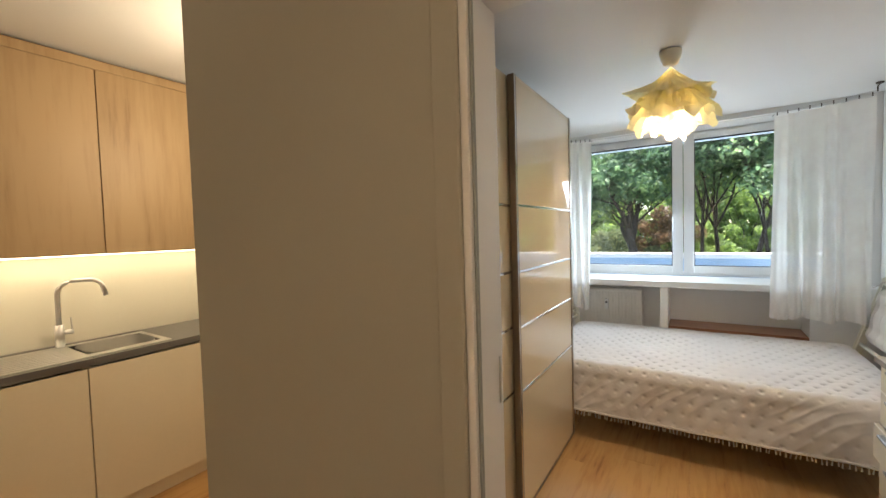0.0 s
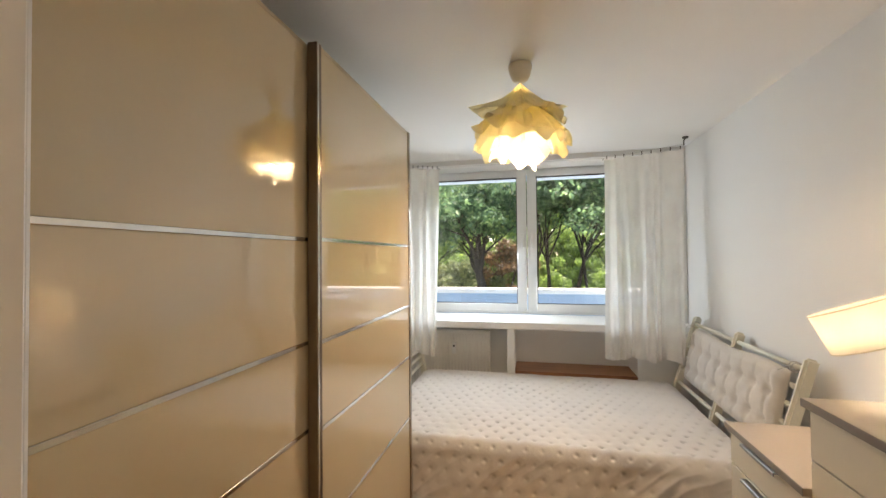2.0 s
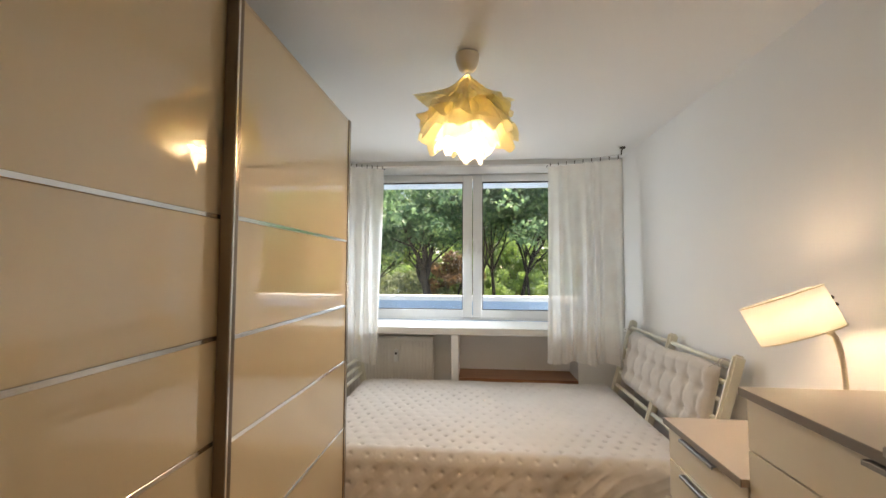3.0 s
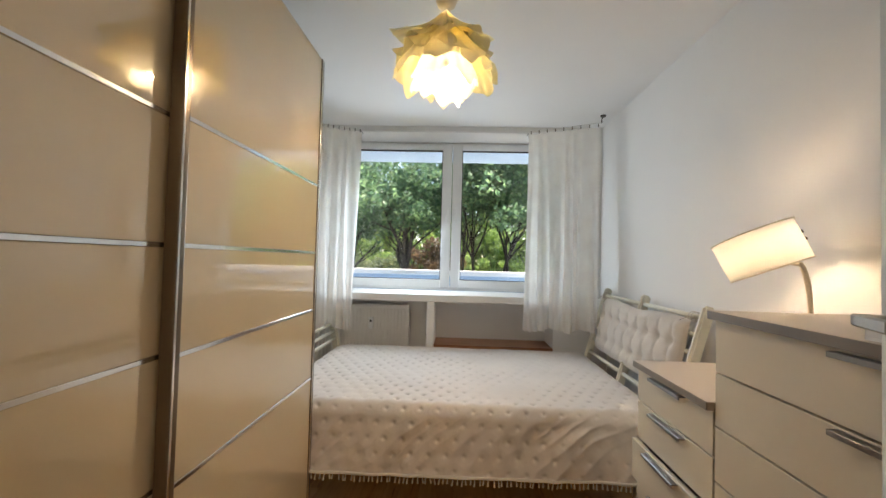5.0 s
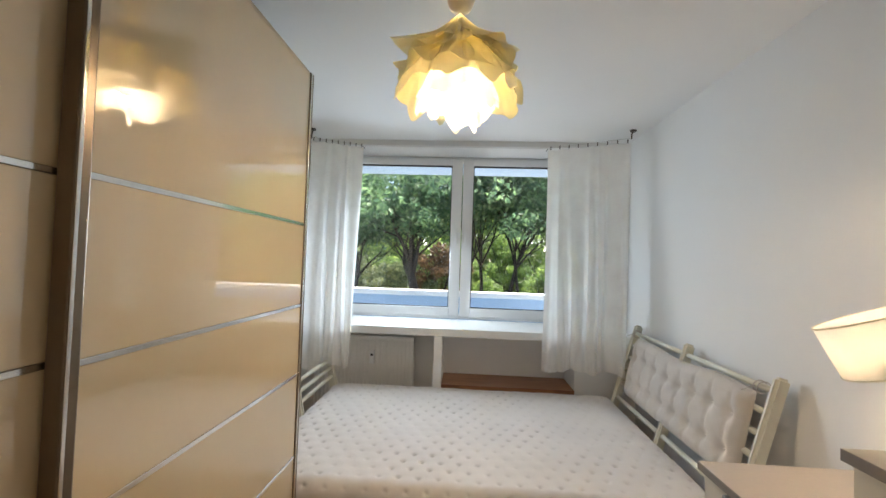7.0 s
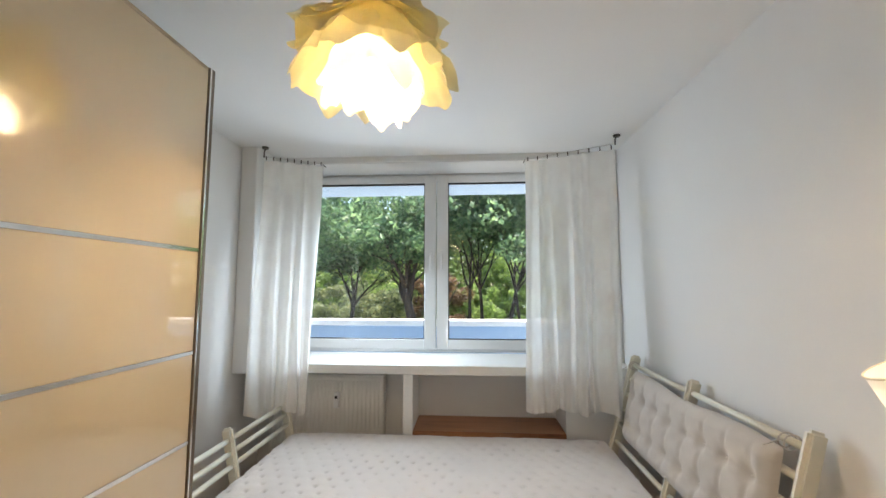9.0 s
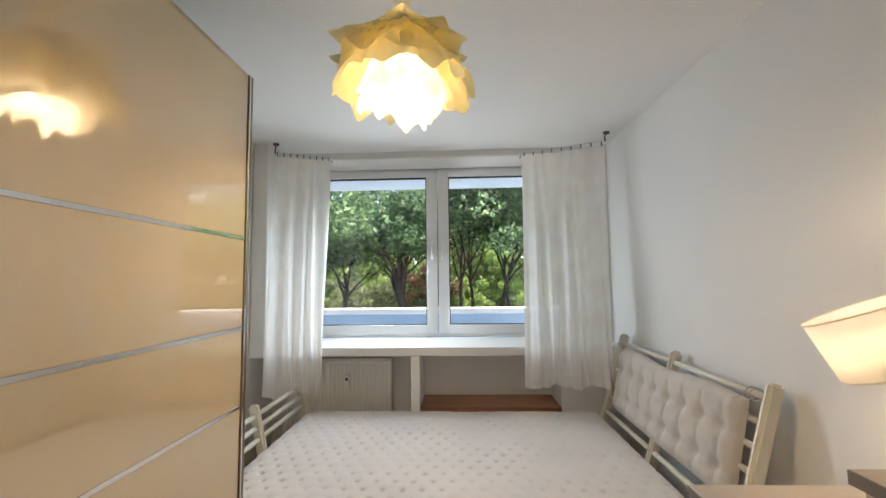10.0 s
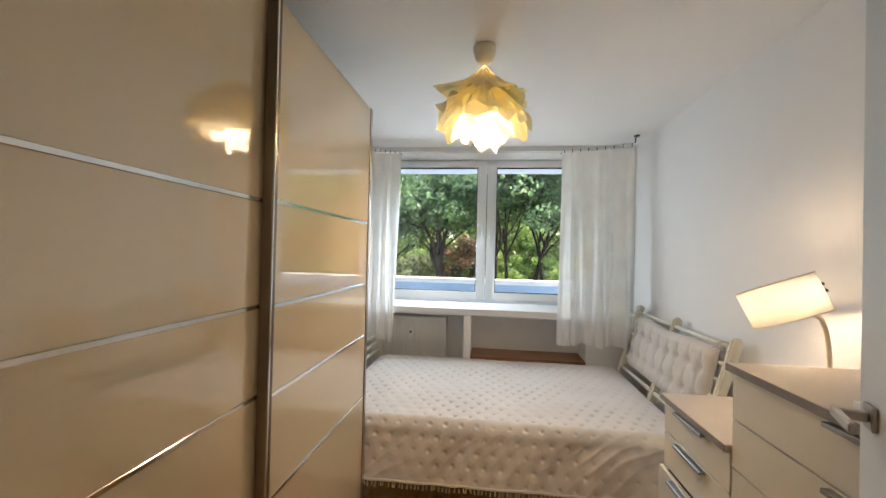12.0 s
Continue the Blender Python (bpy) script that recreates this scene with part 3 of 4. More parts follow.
def quilt(u, v):
    """u along the bed, v from the wall side over the edge and down the front."""
    x = BX0 - 0.02 + (BX1 - BX0 + 0.03) * u
    s = v * (1.76 - 0.025 * max(0.0, u - 0.4))
    y_edge, R = BY0 + 0.07, 0.075
    flat = BY1 - y_edge
    if s < flat:
        y, z, ny, nz = BY1 - s, BZ, 0.0, 1.0
    elif s < flat + R * 1.45:
        a = (s - flat) / R
        y, z, ny, nz = y_edge - R * math.sin(a), BZ - R + R * math.cos(a), -math.sin(a), math.cos(a)
    else:
        d = s - flat - R * 1.45
        y, z, ny, nz = y_edge - R * math.sin(1.45) - d * 0.12, BZ - R + R * math.cos(1.45) - d * 0.992, -0.99, 0.12
    # puffs between stitched dimples on a staggered lattice
    p, q = x / PITCH, s / (PITCH * 0.82)
    row = math.floor(q + 0.5)
    best = 9.0
    for r in (row - 1, row, row + 1):
        c = math.floor(p - 0.5 * (r % 2) + 0.5) + 0.5 * (r % 2)
        best = min(best, math.hypot((p - c), (q - r) * 0.82))
    jit = 0.8 + 1.3 * noise.noise((x * 3, s * 3, 2.0))
    h = -(0.0105 - 0.003 * max(0.0, min(1.0, (s - flat) / 0.15))) * jit * math.exp(-(best / 0.125) ** 2) + 0.004 * min(1, best * 1.6)
    # long soft waves and creases, stronger on the hanging part
    hang = max(0.0, min(1.0, (s - flat) / 0.15))
    h += 0.006 * noise.noise((x * 2.1, s * 2.3, 7.0)) + 0.004 * noise.noise((x * 10 + s * 4, s * 9, 5.0))
    h += hang * (0.016 * noise.noise((x * 3.3 + s * 2.0, s * 1.2, 3.0)) + 0.012 * noise.noise((x * 9 + s * 7, s * 2, 1.0)))
    cre = (0.35 + 0.65 * max(0.0, min(1.0, (x - 0.2) / 0.5))) * hang
    w = 44 * (x * 0.62 + s * 0.78) + 4.5 * noise.noise((x * 2.6, s * 3.4, 0))
    h += cre * (0.011 * (1 - abs(math.sin(w))) ** 1.5 + 0.012 * math.sin(w * 0.43 + 1.0)) * (0.6 + 0.8 * noise.noise((x * 4, s * 4, 9.0)))
    sag = -0.012 * max(0, (u - 0.93) / 0.07) ** 2 - 0.03 * max(0, (0.05 - u) / 0.05) ** 2
    if s < 0.03:
        sag -= 0.02 * (1 - s / 0.03)
    return (x, y + ny * h, z + nz * h + sag * nz)


spread = thing("bedspread", (0, 0, 0), "off-white quilted bedspread with dimples and a tasselled hem", "bedspread")
part("quilt", thicken(sheet(400, 320, quilt), 0.012), M_QUILT, spread, "", True)
hem = [quilt(k / 120, 1.0) for k in range(121)]
part("hem_band", tube(bmesh.new(), [(x, y, z) for x, y, z in hem], 0.0075, 8), M_TASSEL, spread, "corded hem", True)
bm = lathe(bmesh.new(), [(0.001, 0.0), (0.003, -0.001), (0.003, -0.012), (0.0055, -0.016), (0.0045, -0.02), (0.0065, -0.038), (0.0055, -0.041), (0.001, -0.040)], 8)
first = part("tassel", bm, M_TASSEL, spread, "cotton tassel", True)
rnd = random.Random(5)
for k in range(94):
    x, y, z = quilt((k + 0.5) / 94, 1.0)
    ob = first if k == 0 else first.copy()
    if k:
        scene.collection.objects.link(ob)
    ob.location = (x + rnd.uniform(-0.005, 0.005), y, z - 0.006)
    ob.rotation_euler = (rnd.uniform(-0.15, 0.15), rnd.uniform(-0.22, 0.22), rnd.uniform(0, 3))
    ob.scale = (0.7, 0.7, rnd.uniform(0.62, 0.85))

# tufted cushion on the headboard
CU0, CU1 = 3.095, 4.275
c_low, c_top = Vector((1.175, 0, 0.635)), Vector((1.258, 0, 1.035))
c_d = (c_top - c_low)
c_len = c_d.length
c_d = c_d.normalized()
c_n = Vector((-c_d.z, 0, c_d.x))
tufts = [(0.075 + 0.1215 * i, w) for i in range(8) for w in (0.27, 0.66)]


def cushion_face(u, v, sign):
    edge = min(u, 1 - u) * (CU1 - CU0), min(v, 1 - v) * c_len
    e = min(1.0, edge[0] / 0.05) ** 0.5 * min(1.0, edge[1] / 0.05) ** 0.5
    t = 0.052 * e
    if sign > 0:
        dip = 0.0
        for a, b in tufts:
            du, dv = (u - a) * (CU1 - CU0), (v - b) * c_len
            dip = max(dip, math.exp(-(du * du + dv * dv) / 0.0011))
            dip = max(dip, 0.62 * math.exp(-(du / 0.012) ** 2) * max(0, 1 - abs(dv) / 0.13))
            if abs(dv) < 0.03:
                dip = max(dip, 0.35 * math.exp(-(dv / 0.012) ** 2) * max(0, 1 - abs(du) / 0.09))
        t *= 1 - 0.72 * dip
        t += 0.004 * noise.noise((u * 14, v * 8, 1.5)) * e
    p = c_low + c_d * (v * c_len) + c_n * (-0.006 + sign * t * 0.85)
    bow = 0.012 * math.sin(u * 9.0) * v
    return (p.x, CU0 + (CU1 - CU0) * u, p.z + bow)


cushion = thing("back_cushion", (0, 0, 0), "long beige tufted cushion tied to the headboard", "cushion")
bm = sheet(150, 56, lambda u, v: cushion_face(u, v, 1.0))
b2 = sheet(60, 20, lambda u, v: cushion_face(u, v, -0.55))
part("cover", bm, M_CUSHION, cushion, "", True)
part("back_cover", b2, M_CUSHION, cushion, "", True)
for a, b in tufts:
    x, y, z = cushion_face(a, b, 1.0)
    part("button", lathe(bmesh.new(), [(0.001, 0.004), (0.006, 0.003), (0.008, 0.0), (0.001, -0.002)], 8, (x - 0.002, y, z)), M_CUSHION, cushion)
for y in (3.075, 4.325):
    bm = bmesh.new()
    pts = [(1.285 + 0.026 * math.cos(a), y + 0.004 * a, 1.055 + 0.026 * math.sin(a)) for a in [k * 0.45 for k in range(30)]]
    tube(bm, pts, 0.0025, 5)
    tube(bm, [(1.262, y + 0.03, 1.06), (1.24, y + 0.05, 1.04), (1.225, y + 0.06, 1.03)], 0.0025, 5)
    part("tie", bm, M_CUSHION, cushion, "thin knotted tie")


# ---- chests of drawers ----
def chest(at, width, depth, seams, hy, hz, label, gap_drawer=None):
    """A chest with its front at local x = 0, from y = 0 to width."""
    c = thing("chest_of_drawers", at, label, "chest of drawers")
    top = seams[-1]
    bm = bmesh.new()
    bx(bm, 0.02, depth, 0.0, 0.016, 0.0, top)
    bx(bm, 0.02, depth, width - 0.016, width, 0.0, top)
    bx(bm, depth - 0.01, depth, 0.016, width - 0.016, 0.0, top)
    bx(bm, 0.03, depth - 0.01, 0.016, width - 0.016, 0.0, 0.06)
    part("body", bm, M_CHEST, c)
    part("top", box(-0.02, depth, -0.002, width + 0.002, top, top + 0.026, bev=0.0015), M_CHESTTOP, c, "grey-beige board top")
    # thin dark strip stands in for shade on the front edge
    part("shaded_edge", box(-0.0225, -0.0198, -0.002, width + 0.002, top + 0.001, top + 0.025), M_EDGE, c, "front edge of the top, darkened grey-brown for shade")
    for k, (za, zb) in enumerate(zip(seams, seams[1:])):
        n = len(seams) - 2 - k
        out = -0.022 if n == gap_drawer else 0.0
        d = part("drawer", box(out, out + 0.018, 0.002, width - 0.002, za + 0.002, zb - 0.0035, bev=0.0012), M_CHEST, c, "cream drawer front")
        bm = bmesh.new()
        bx(bm, out + 0.018, depth - 0.06, 0.02, 0.034, za + 0.02, zb - 0.012)
        bx(bm, out + 0.018, depth - 0.06, width - 0.034, width - 0.02, za + 0.02, zb - 0.012)
        bx(bm, out + 0.018, depth - 0.06, 0.034, width - 0.034, za + 0.02, za + 0.03)
        part("drawer_box", bm, M_CHESTTOP, d)
        bm = bmesh.new()
        zt = zb - hz + 0.006
        bx(bm, out - 0.024, out - 0.019, hy[0], hy[1], zt - 0.012, zt, bev=0.001)
        bx(bm, out - 0.019, out, hy[0], hy[1], zt - 0.004, zt, bev=0.0008)
        part("handle", bm, M_PULL, d, "flat dark metal edge pull")
    return c


chest((0.82, 2.19, 0.0), 0.505, 0.515, [0.06, 0.245, 0.425, 0.59, 0.745, 0.884], (0.15, 0.375), 0.016, "low narrow cream chest of drawers beside the bed", 2)
chest((0.82, 1.12, 0.0), 1.065, 0.515, [0.06, 0.20, 0.36, 0.52, 0.68, 0.842, 1.002, 1.159], (0.30, 0.675), 0.014, "tall wide cream chest of drawers with bar handles")

# tray on the tall chest
tray = thing("tray", (0.82, 1.40, 1.185), "low white open tray lying on the tall chest", "tray")
bm = bmesh.new()
bx(bm, 0.0, 0.26, 0.0, 0.34, 0.0, 0.006)
bx(bm, 0.0, 0.008, 0.0, 0.34, 0.006, 0.036, bev=0.001)
bx(bm, 0.252, 0.26, 0.0, 0.34, 0.006, 0.036, bev=0.001)
bx(bm, 0.008, 0.252, 0.0, 0.008, 0.006, 0.036, bev=0.001)
bx(bm, 0.008, 0.252, 0.332, 0.34, 0.006, 0.036, bev=0.001)
part("sides", bm, M_TRAY, tray)

# table lamp with a tilted drum shade
lampt = thing("table_lamp", (1.224, 2.33, 0.911), "table lamp, lit, with tilted cream drum shade, on the low chest", "table lamp")
part("base", lathe(bmesh.new(), [(0.001, 0.0), (0.055, 0.0), (0.056, 0.006), (0.05, 0.012), (0.012, 0.016), (0.001, 0.016)], 32), M_GOOSE, lampt, "round painted foot", True)
axis = Vector((-0.32, 0.25, 0.91)).normalized()
cen = Vector((1.127, 2.425, 1.375)) - Vector(lampt.location)
pts = []
for k in range(21):
    s = k / 20
    a, b, b2, c2 = Vector((0, 0, 0.012)), Vector((0.0, 0.0, 0.22)), Vector((0.0, 0.0, 0.36)), Vector((-0.054, -0.024, 0.421))
    pts.append(a * (1 - s) ** 3 + b * 3 * s * (1 - s) ** 2 + b2 * 3 * s * s * (1 - s) + c2 * s ** 3)
pts.append(cen - axis * 0.035 + Vector((0.02, -0.04, 0)))
part("stem", tube(bmesh.new(), pts, 0.0085, 12), M_GOOSE, lampt, "curved painted stem", True)
R = axis.to_track_quat("Z", "Y").to_matrix()
drum = bmesh.new()
lathe(drum, [(0.126, -0.071), (0.1285, 0.0), (0.130, 0.071)], 64)
for v in drum.verts:
    v.co = cen + R @ v.co
shade = part("shade", thicken(drum, 0.0015), M_DRUM, lampt, "cream linen drum shade", True)
for r, h in ((0.1272, -0.071), (0.1312, 0.071)):
    tr = bmesh.new()
    tube(tr, [cen + R @ Vector((r * math.cos(a), r * math.sin(a), h)) for a in [2 * math.pi * k / 48 for k in range(49)]], 0.0022, 6, False)
    part("trim_ring", tr, M_PLASTIC, shade)
sp = bmesh.new()
for k in range(3):
    a = 2 * math.pi * k / 3 + 0.4
    tube(sp, [pts[-1], cen + R @ Vector((0.125 * math.cos(a), 0.125 * math.sin(a), -0.06))], 0.002, 6)
part("spider", sp, M_STEEL, lampt)
bl = bmesh.new()
bmesh.ops.create_uvsphere(bl, u_segments=20, v_segments=12, radius=0.026)
for v in bl.verts:
    v.co = cen + v.co + axis * 0.01
part("bulb", bl, M_BULB2, lampt, "glowing warm bulb", True)
kn = bmesh.new()
side = (Vector((0.126, -0.05, 0.058))).normalized()
for h in (0.022, -0.004):
    o = cen + side * 0.134 + axis * h
    bmesh.ops.create_icosphere(kn, subdivisions=1, radius=0.008, matrix=Matrix.Translation(o))
part("shade_knob", kn, M_IRON, lampt)

# ---- pendant lamp of ruffled paper ----
PX, PY, PZ = -0.045, 2.80, 2.63
pend = thing("pendant_lamp", (PX, PY, PZ), "pendant lamp, lit, with layered ruffled yellowish paper shade", "ceiling lamp")
part("ceiling_hook", tube(bmesh.new(), [(0, 0, -0.042), (0, 0, BCEIL - PZ)], 0.004, 8), M_CEIL, pend)
part("canopy", lathe(bmesh.new(), [(0.001, -0.040), (0.058, -0.040), (0.060, -0.045), (0.058, -0.062), (0.051, -0.09), (0.040, -0.115), (0.022, -0.128), (0.008, -0.13), (0.001, -0.13)], 32), M_PLASTIC, pend, "cream plastic ceiling cup", True)
part("cord", tube(bmesh.new(), [(0, 0, -0.125), (0, 0, -0.16), (0, 0, -0.33)], 0.0035, 8), M_PLASTIC, pend)


def ruffle(r_top, z_top, r_hem, z_hem, lobes, rise, flare, seed, bend=1.2, wings=()):
    """A skirt of stiff crumpled paper. Its hem folds out at uneven creases: there it rises (rise > 0) or hangs in points (rise < 0); wings stand out sideways."""
    rnd = random.Random(seed)
    p1, p2, p3 = (rnd.uniform(0, 6.28) for _ in range(3))

    def f(u, v):
        a = 2 * math.pi * u
        w = a + 0.30 * math.sin(2 * a + p1) + 0.16 * math.sin(3 * a + p2)
        size = 0.8 + 1.2 * noise.noise((1.7 * math.cos(a), 1.7 * math.sin(a), seed * 3.1))
        c = min(1.0, math.sqrt(math.sin(0.5 * lobes * w + p3) ** 2 + 0.02))
        crease = (1 - c) ** 1.35 * size
        minor = (1 - abs(math.sin(lobes * 1.0 * w + p1))) ** 2
        r = r_top + (r_hem - r_top) * (1 - (1 - v) ** bend)
        r *= 1 + (flare * (crease - 0.28) + 0.015 * minor) * v ** 2.0
        r += 0.022 * v * noise.noise((4 * math.cos(a), 4 * math.sin(a), seed + 2.2 * v))
        z = z_top + (z_hem - z_top) * v ** 1.1 + (rise * (crease - 0.3) + 0.12 * rise * minor) * v ** 2.2
        z += 0.016 * v * noise.noise((5 * math.cos(a), 5 * math.sin(a), seed * 1.7 + 1.5 * v))
        for at, half, out, up in wings:
            d = abs((a - at + math.pi) % (2 * math.pi) - math.pi)
            k = max(0.0, 1 - d / half) ** 1.2
            r += out * k * v ** 2.5
            z += up * k * v ** 2.5
        a2 = a + 0.05 * math.sin(lobes * w + p2) * v
        return (r * math.cos(a2), r * math.sin(a2), z)

    bm = sheet(180, 18, f)
    bmesh.ops.remove_doubles(bm, verts=bm.verts[:], dist=0.0004)
    return bm


for args, wings, mt in (
    ((0.006, -0.134, 0.155, -0.290, 4, 0.040, 0.10, 11, 0.72), ((3.3, 0.8, 0.115, 0.03), (0.1, 0.6, 0.07, 0.015), (4.6, 0.6, 0.02, 0.0)), M_SHADE),
    ((0.030, -0.175, 0.208, -0.340, 5, 0.056, 0.09, 23, 0.85), ((5.4, 0.5, 0.02, 0.02),), M_SHADE),
    ((0.050, -0.215, 0.228, -0.400, 6, 0.056, 0.09, 37, 0.9), ((0.3, 0.35, 0.045, -0.03),), M_SHADE),
    ((0.060, -0.250, 0.222, -0.455, 8, -0.050, 0.09, 41, 1.4), ((3.2, 0.4, 0.03, -0.03),), M_SHADE),
    ((0.050, -0.300, 0.158, -0.492, 6, -0.060, 0.12, 59, 1.5), (), M_SHADEIN),
    ((0.040, -0.330, 0.100, -0.508, 5, -0.060, 0.12, 67, 1.5), (), M_SHADEIN),
):
    part("ruffle", ruffle(*args, wings), mt, pend, "", True)
part("shade_ring", lathe(bmesh.new(), [(0.004, -0.138), (0.009, -0.138), (0.009, -0.146), (0.004, -0.146)], 24), M_PLASTIC, pend)
part("socket", lathe(bmesh.new(), [(0.001, -0.30), (0.018, -0.30), (0.02, -0.36), (0.016, -0.375), (0.001, -0.375)], 20), M_PLASTIC, pend, "", True)
bl = bmesh.new()
bmesh.ops.create_uvsphere(bl, u_segments=24, v_segments=14, radius=0.034, matrix=Matrix.Translation((0, 0, -0.43)))
part("bulb", bl, M_BULB, pend, "glowing bulb", True)

# ---- kitchen seen past the wall ----
KF = -2.68


def kitchen_unit(y0, y1):
    c = thing("base_cabinet", (0, 0, 0), "kitchen base cabinet with plain beige front", "kitchen cabinet", "kitchen base cabinets")
    bm = bmesh.new()
    bx(bm, KW + 0.002, KF - 0.002, y0 + 0.001, y0 + 0.018, 0.10, 0.893)
    bx(bm, KW + 0.002, KF - 0.002, y1 - 0.018, y1 - 0.001, 0.10, 0.893)
    bx(bm, KW + 0.002, KF - 0.002, y0 + 0.018, y1 - 0.018, 0.10, 0.118)
    bx(bm, KW + 0.002, KW + 0.012, y0 + 0.018, y1 - 0.018, 0.118, 0.893)
    part("body", bm, M_KFRONT, c)
    part("door", box(KF, KF + 0.019, y0 + 0.003, y1 - 0.003, 0.105, 0.882, bev=0.0015), M_KFRONT, c)
    part("plinth", box(KF - 0.05, KF - 0.035, y0 + 0.001, y1 - 0.001, 0.0, 0.10), M_KFRONT, c)


def wall_unit(y0, y1):
    c = thing("wall_cabinet", (0, 0, 0), "tall oak veneer kitchen wall cabinet", "kitchen cabinet", "kitchen wall cabinets")
    part("body", box(KW + 0.002, -2.892, y0 + 0.001, y1 - 0.001, 1.495, 2.57), M_KOAK, c)
    part("door", box(-2.89, -2.872, y0 + 0.003, y1 - 0.003, 1.488, 2.565, bev=0.001), M_KOAK, c)
    part("cornice", box(KW + 0.002, -2.884, y0, y1, 2.571, 2.626), M_KOAK, c)


for k in range(-1, 4):
    kitchen_unit(0.76 + 0.8 * (k - 1) + 0.0, 0.76 + 0.8 * k)
for k in range(-1, 4):
    wall_unit(0.935 + 0.6 * (k - 1), 0.935 + 0.6 * k)
bm = bmesh.new()
bx(bm, KW + 0.002, -2.655, -0.84, 0.791, 0.895, 0.935, bev=0.002)
bx(bm, KW + 0.002, -2.655, 1.151, 3.15, 0.895, 0.935, bev=0.002)
bx(bm, KW + 0.002, -3.098, 0.791, 1.151, 0.895, 0.935)
bx(bm, -2.762, -2.655, 0.791, 1.151, 0.895, 0.935)
tagged(put("worktop", bm, M_COUNTER), "dark grey kitchen worktop along the wall", "worktop")
tagged(put("splashback", box(KW + 0.001, KW + 0.008, -0.84, 3.15, 0.937, 1.486), M_SPLASH), "plain cream splashback lit from the cabinets above", "splashback")
tagged(put("led_strip", box(-3.13, -3.07, -0.7, 2.5, 1.478, 1.487), M_STRIP), "lit strip lamp under the wall cabinets", "strip light")

sink = thing("sink", (0, 0, 0.935), "stainless steel sink with ribbed drainer set in the worktop", "sink")


def basin(u, v):
    """Rounded bowl: superellipse rings from rim to bottom."""
    a = 2 * math.pi * u
    k = 0.5
    cx, sy = math.copysign(abs(math.cos(a)) ** k, math.cos(a)), math.copysign(abs(math.sin(a)) ** k, math.sin(a))
    s = min(1.0, v / 0.75)
    rx, ry = 0.165 - 0.03 * s, 0.175 - 0.03 * s
    if v > 0.75:
        g = (1 - v) / 0.25
        rx, ry = rx * g, ry * g
    depth = -0.15 * (1 - (1 - s) ** 2.2)
    return (-2.93 + cx * rx, 0.975 + sy * ry, 0.004 + depth)


bm = bmesh.new()
bx(bm, -3.135, -2.70, 0.30, 0.787, 0.0005, 0.005, bev=0.001)
bx(bm, -3.135, -3.098, 0.787, 1.185, 0.0005, 0.005, bev=0.001)
bx(bm, -2.762, -2.70, 0.787, 1.185, 0.0005, 0.005, bev=0.001)
bx(bm, -3.098, -2.762, 1.153, 1.185, 0.0005, 0.005, bev=0.001)
part("rim", bm, M_STEEL, sink)
part("bowl", sheet(64, 20, basin), M_STEEL, sink, "", True)
for k in range(9):
    part("rib", box(-3.08 + 0.042 * k, -3.066 + 0.042 * k, 0.34, 0.72, 0.005, 0.009, bev=0.0018), M_STEEL, sink)
tap = thing("kitchen_tap", (-3.118, 0.765, 0.941), "brushed steel kitchen tap with square-bent spout", "tap")
tap.rotation_euler = (0, 0, radians(12))
part("base", tube(bmesh.new(), [(0, 0, 0), (0, 0, 0.06), (0, 0, 0.13)], 0.023, 20), M_STEEL, tap, "", True)
pts = [(0, 0, 0.12), (0, 0, 0.31)] + [(0.08 - 0.08 * math.cos(a), 0.0, 0.31 + 0.08 * math.sin(a)) for a in (0.2, 0.4, 0.6, 0.8, 1.0, 1.2, 1.4, 1.57)] + [(0.15, 0, 0.39)] + [(0.15 + 0.06 * math.sin(a), 0, 0.33 + 0.06 * math.cos(a)) for a in (0.25, 0.5, 0.75, 1.0, 1.2)] + [(0.222, 0, 0.285)]
part("spout", tube(bmesh.new(), [(x * 0.55, x * 0.84, z) for x, y, z in pts], 0.0125, 14), M_STEEL, tap, "", True)
lev = part("lever_body", tube(bmesh.new(), [(0, 0, 0.085), (0.03, 0.055, 0.085)], 0.014, 14), M_STEEL, tap, "", True)
part("lever", tube(bmesh.new(), [(0.026, 0.048, 0.085), (0.026, 0.048, 0.17)], 0.004, 8), M_STEEL, lev)
# plates out of view; the hall one only goes with its added fill
for x, y, lab in ((-1.95, 1.3, "round white ceiling lamp of the kitchen"), (0.5, -0.8, "unseen round white plate above the added hall fill light")):
    cl = thing("ceiling_light", (x, y, CEIL), lab, "ceiling lamp")
    part("plate", lathe(bmesh.new(), [(0.001, 0), (0.12, 0), (0.12, -0.02), (0.10, -0.028), (0.001, -0.028)], 32), M_WHITE, cl)

# ---- balcony and outside ----
solid("balcony_floor", box(-2.1, 2.1, 5.2, 6.4, -0.25, -0.03), M_CONCRETE, "concrete balcony floor", "balcony")
solid("balcony_ceiling", box(-2.1, 2.1, 5.2, 6.42, 2.655, 2.86, bev=0.01), M_CONCRETE, "concrete slab of the balcony above, coloured as skylit shade", "balcony")
solid("balcony_parapet", box(-2.1, 2.1, 6.24, 6.36, -0.03, 1.115), M_CONCRETE, "solid balcony parapet, blue of skylit shade in its colour", "parapet")
solid("parapet_cap", box(-2.1, 2.1, 6.19, 6.41, 1.115, 1.18, bev=0.006), M_CAP, "white parapet capping", "parapet")
GROUND = -0.9
solid("ground", box(-900, 900, 6.42, 900, GROUND - 0.5, GROUND), M_GRASS, "grass under the trees outside", "ground")
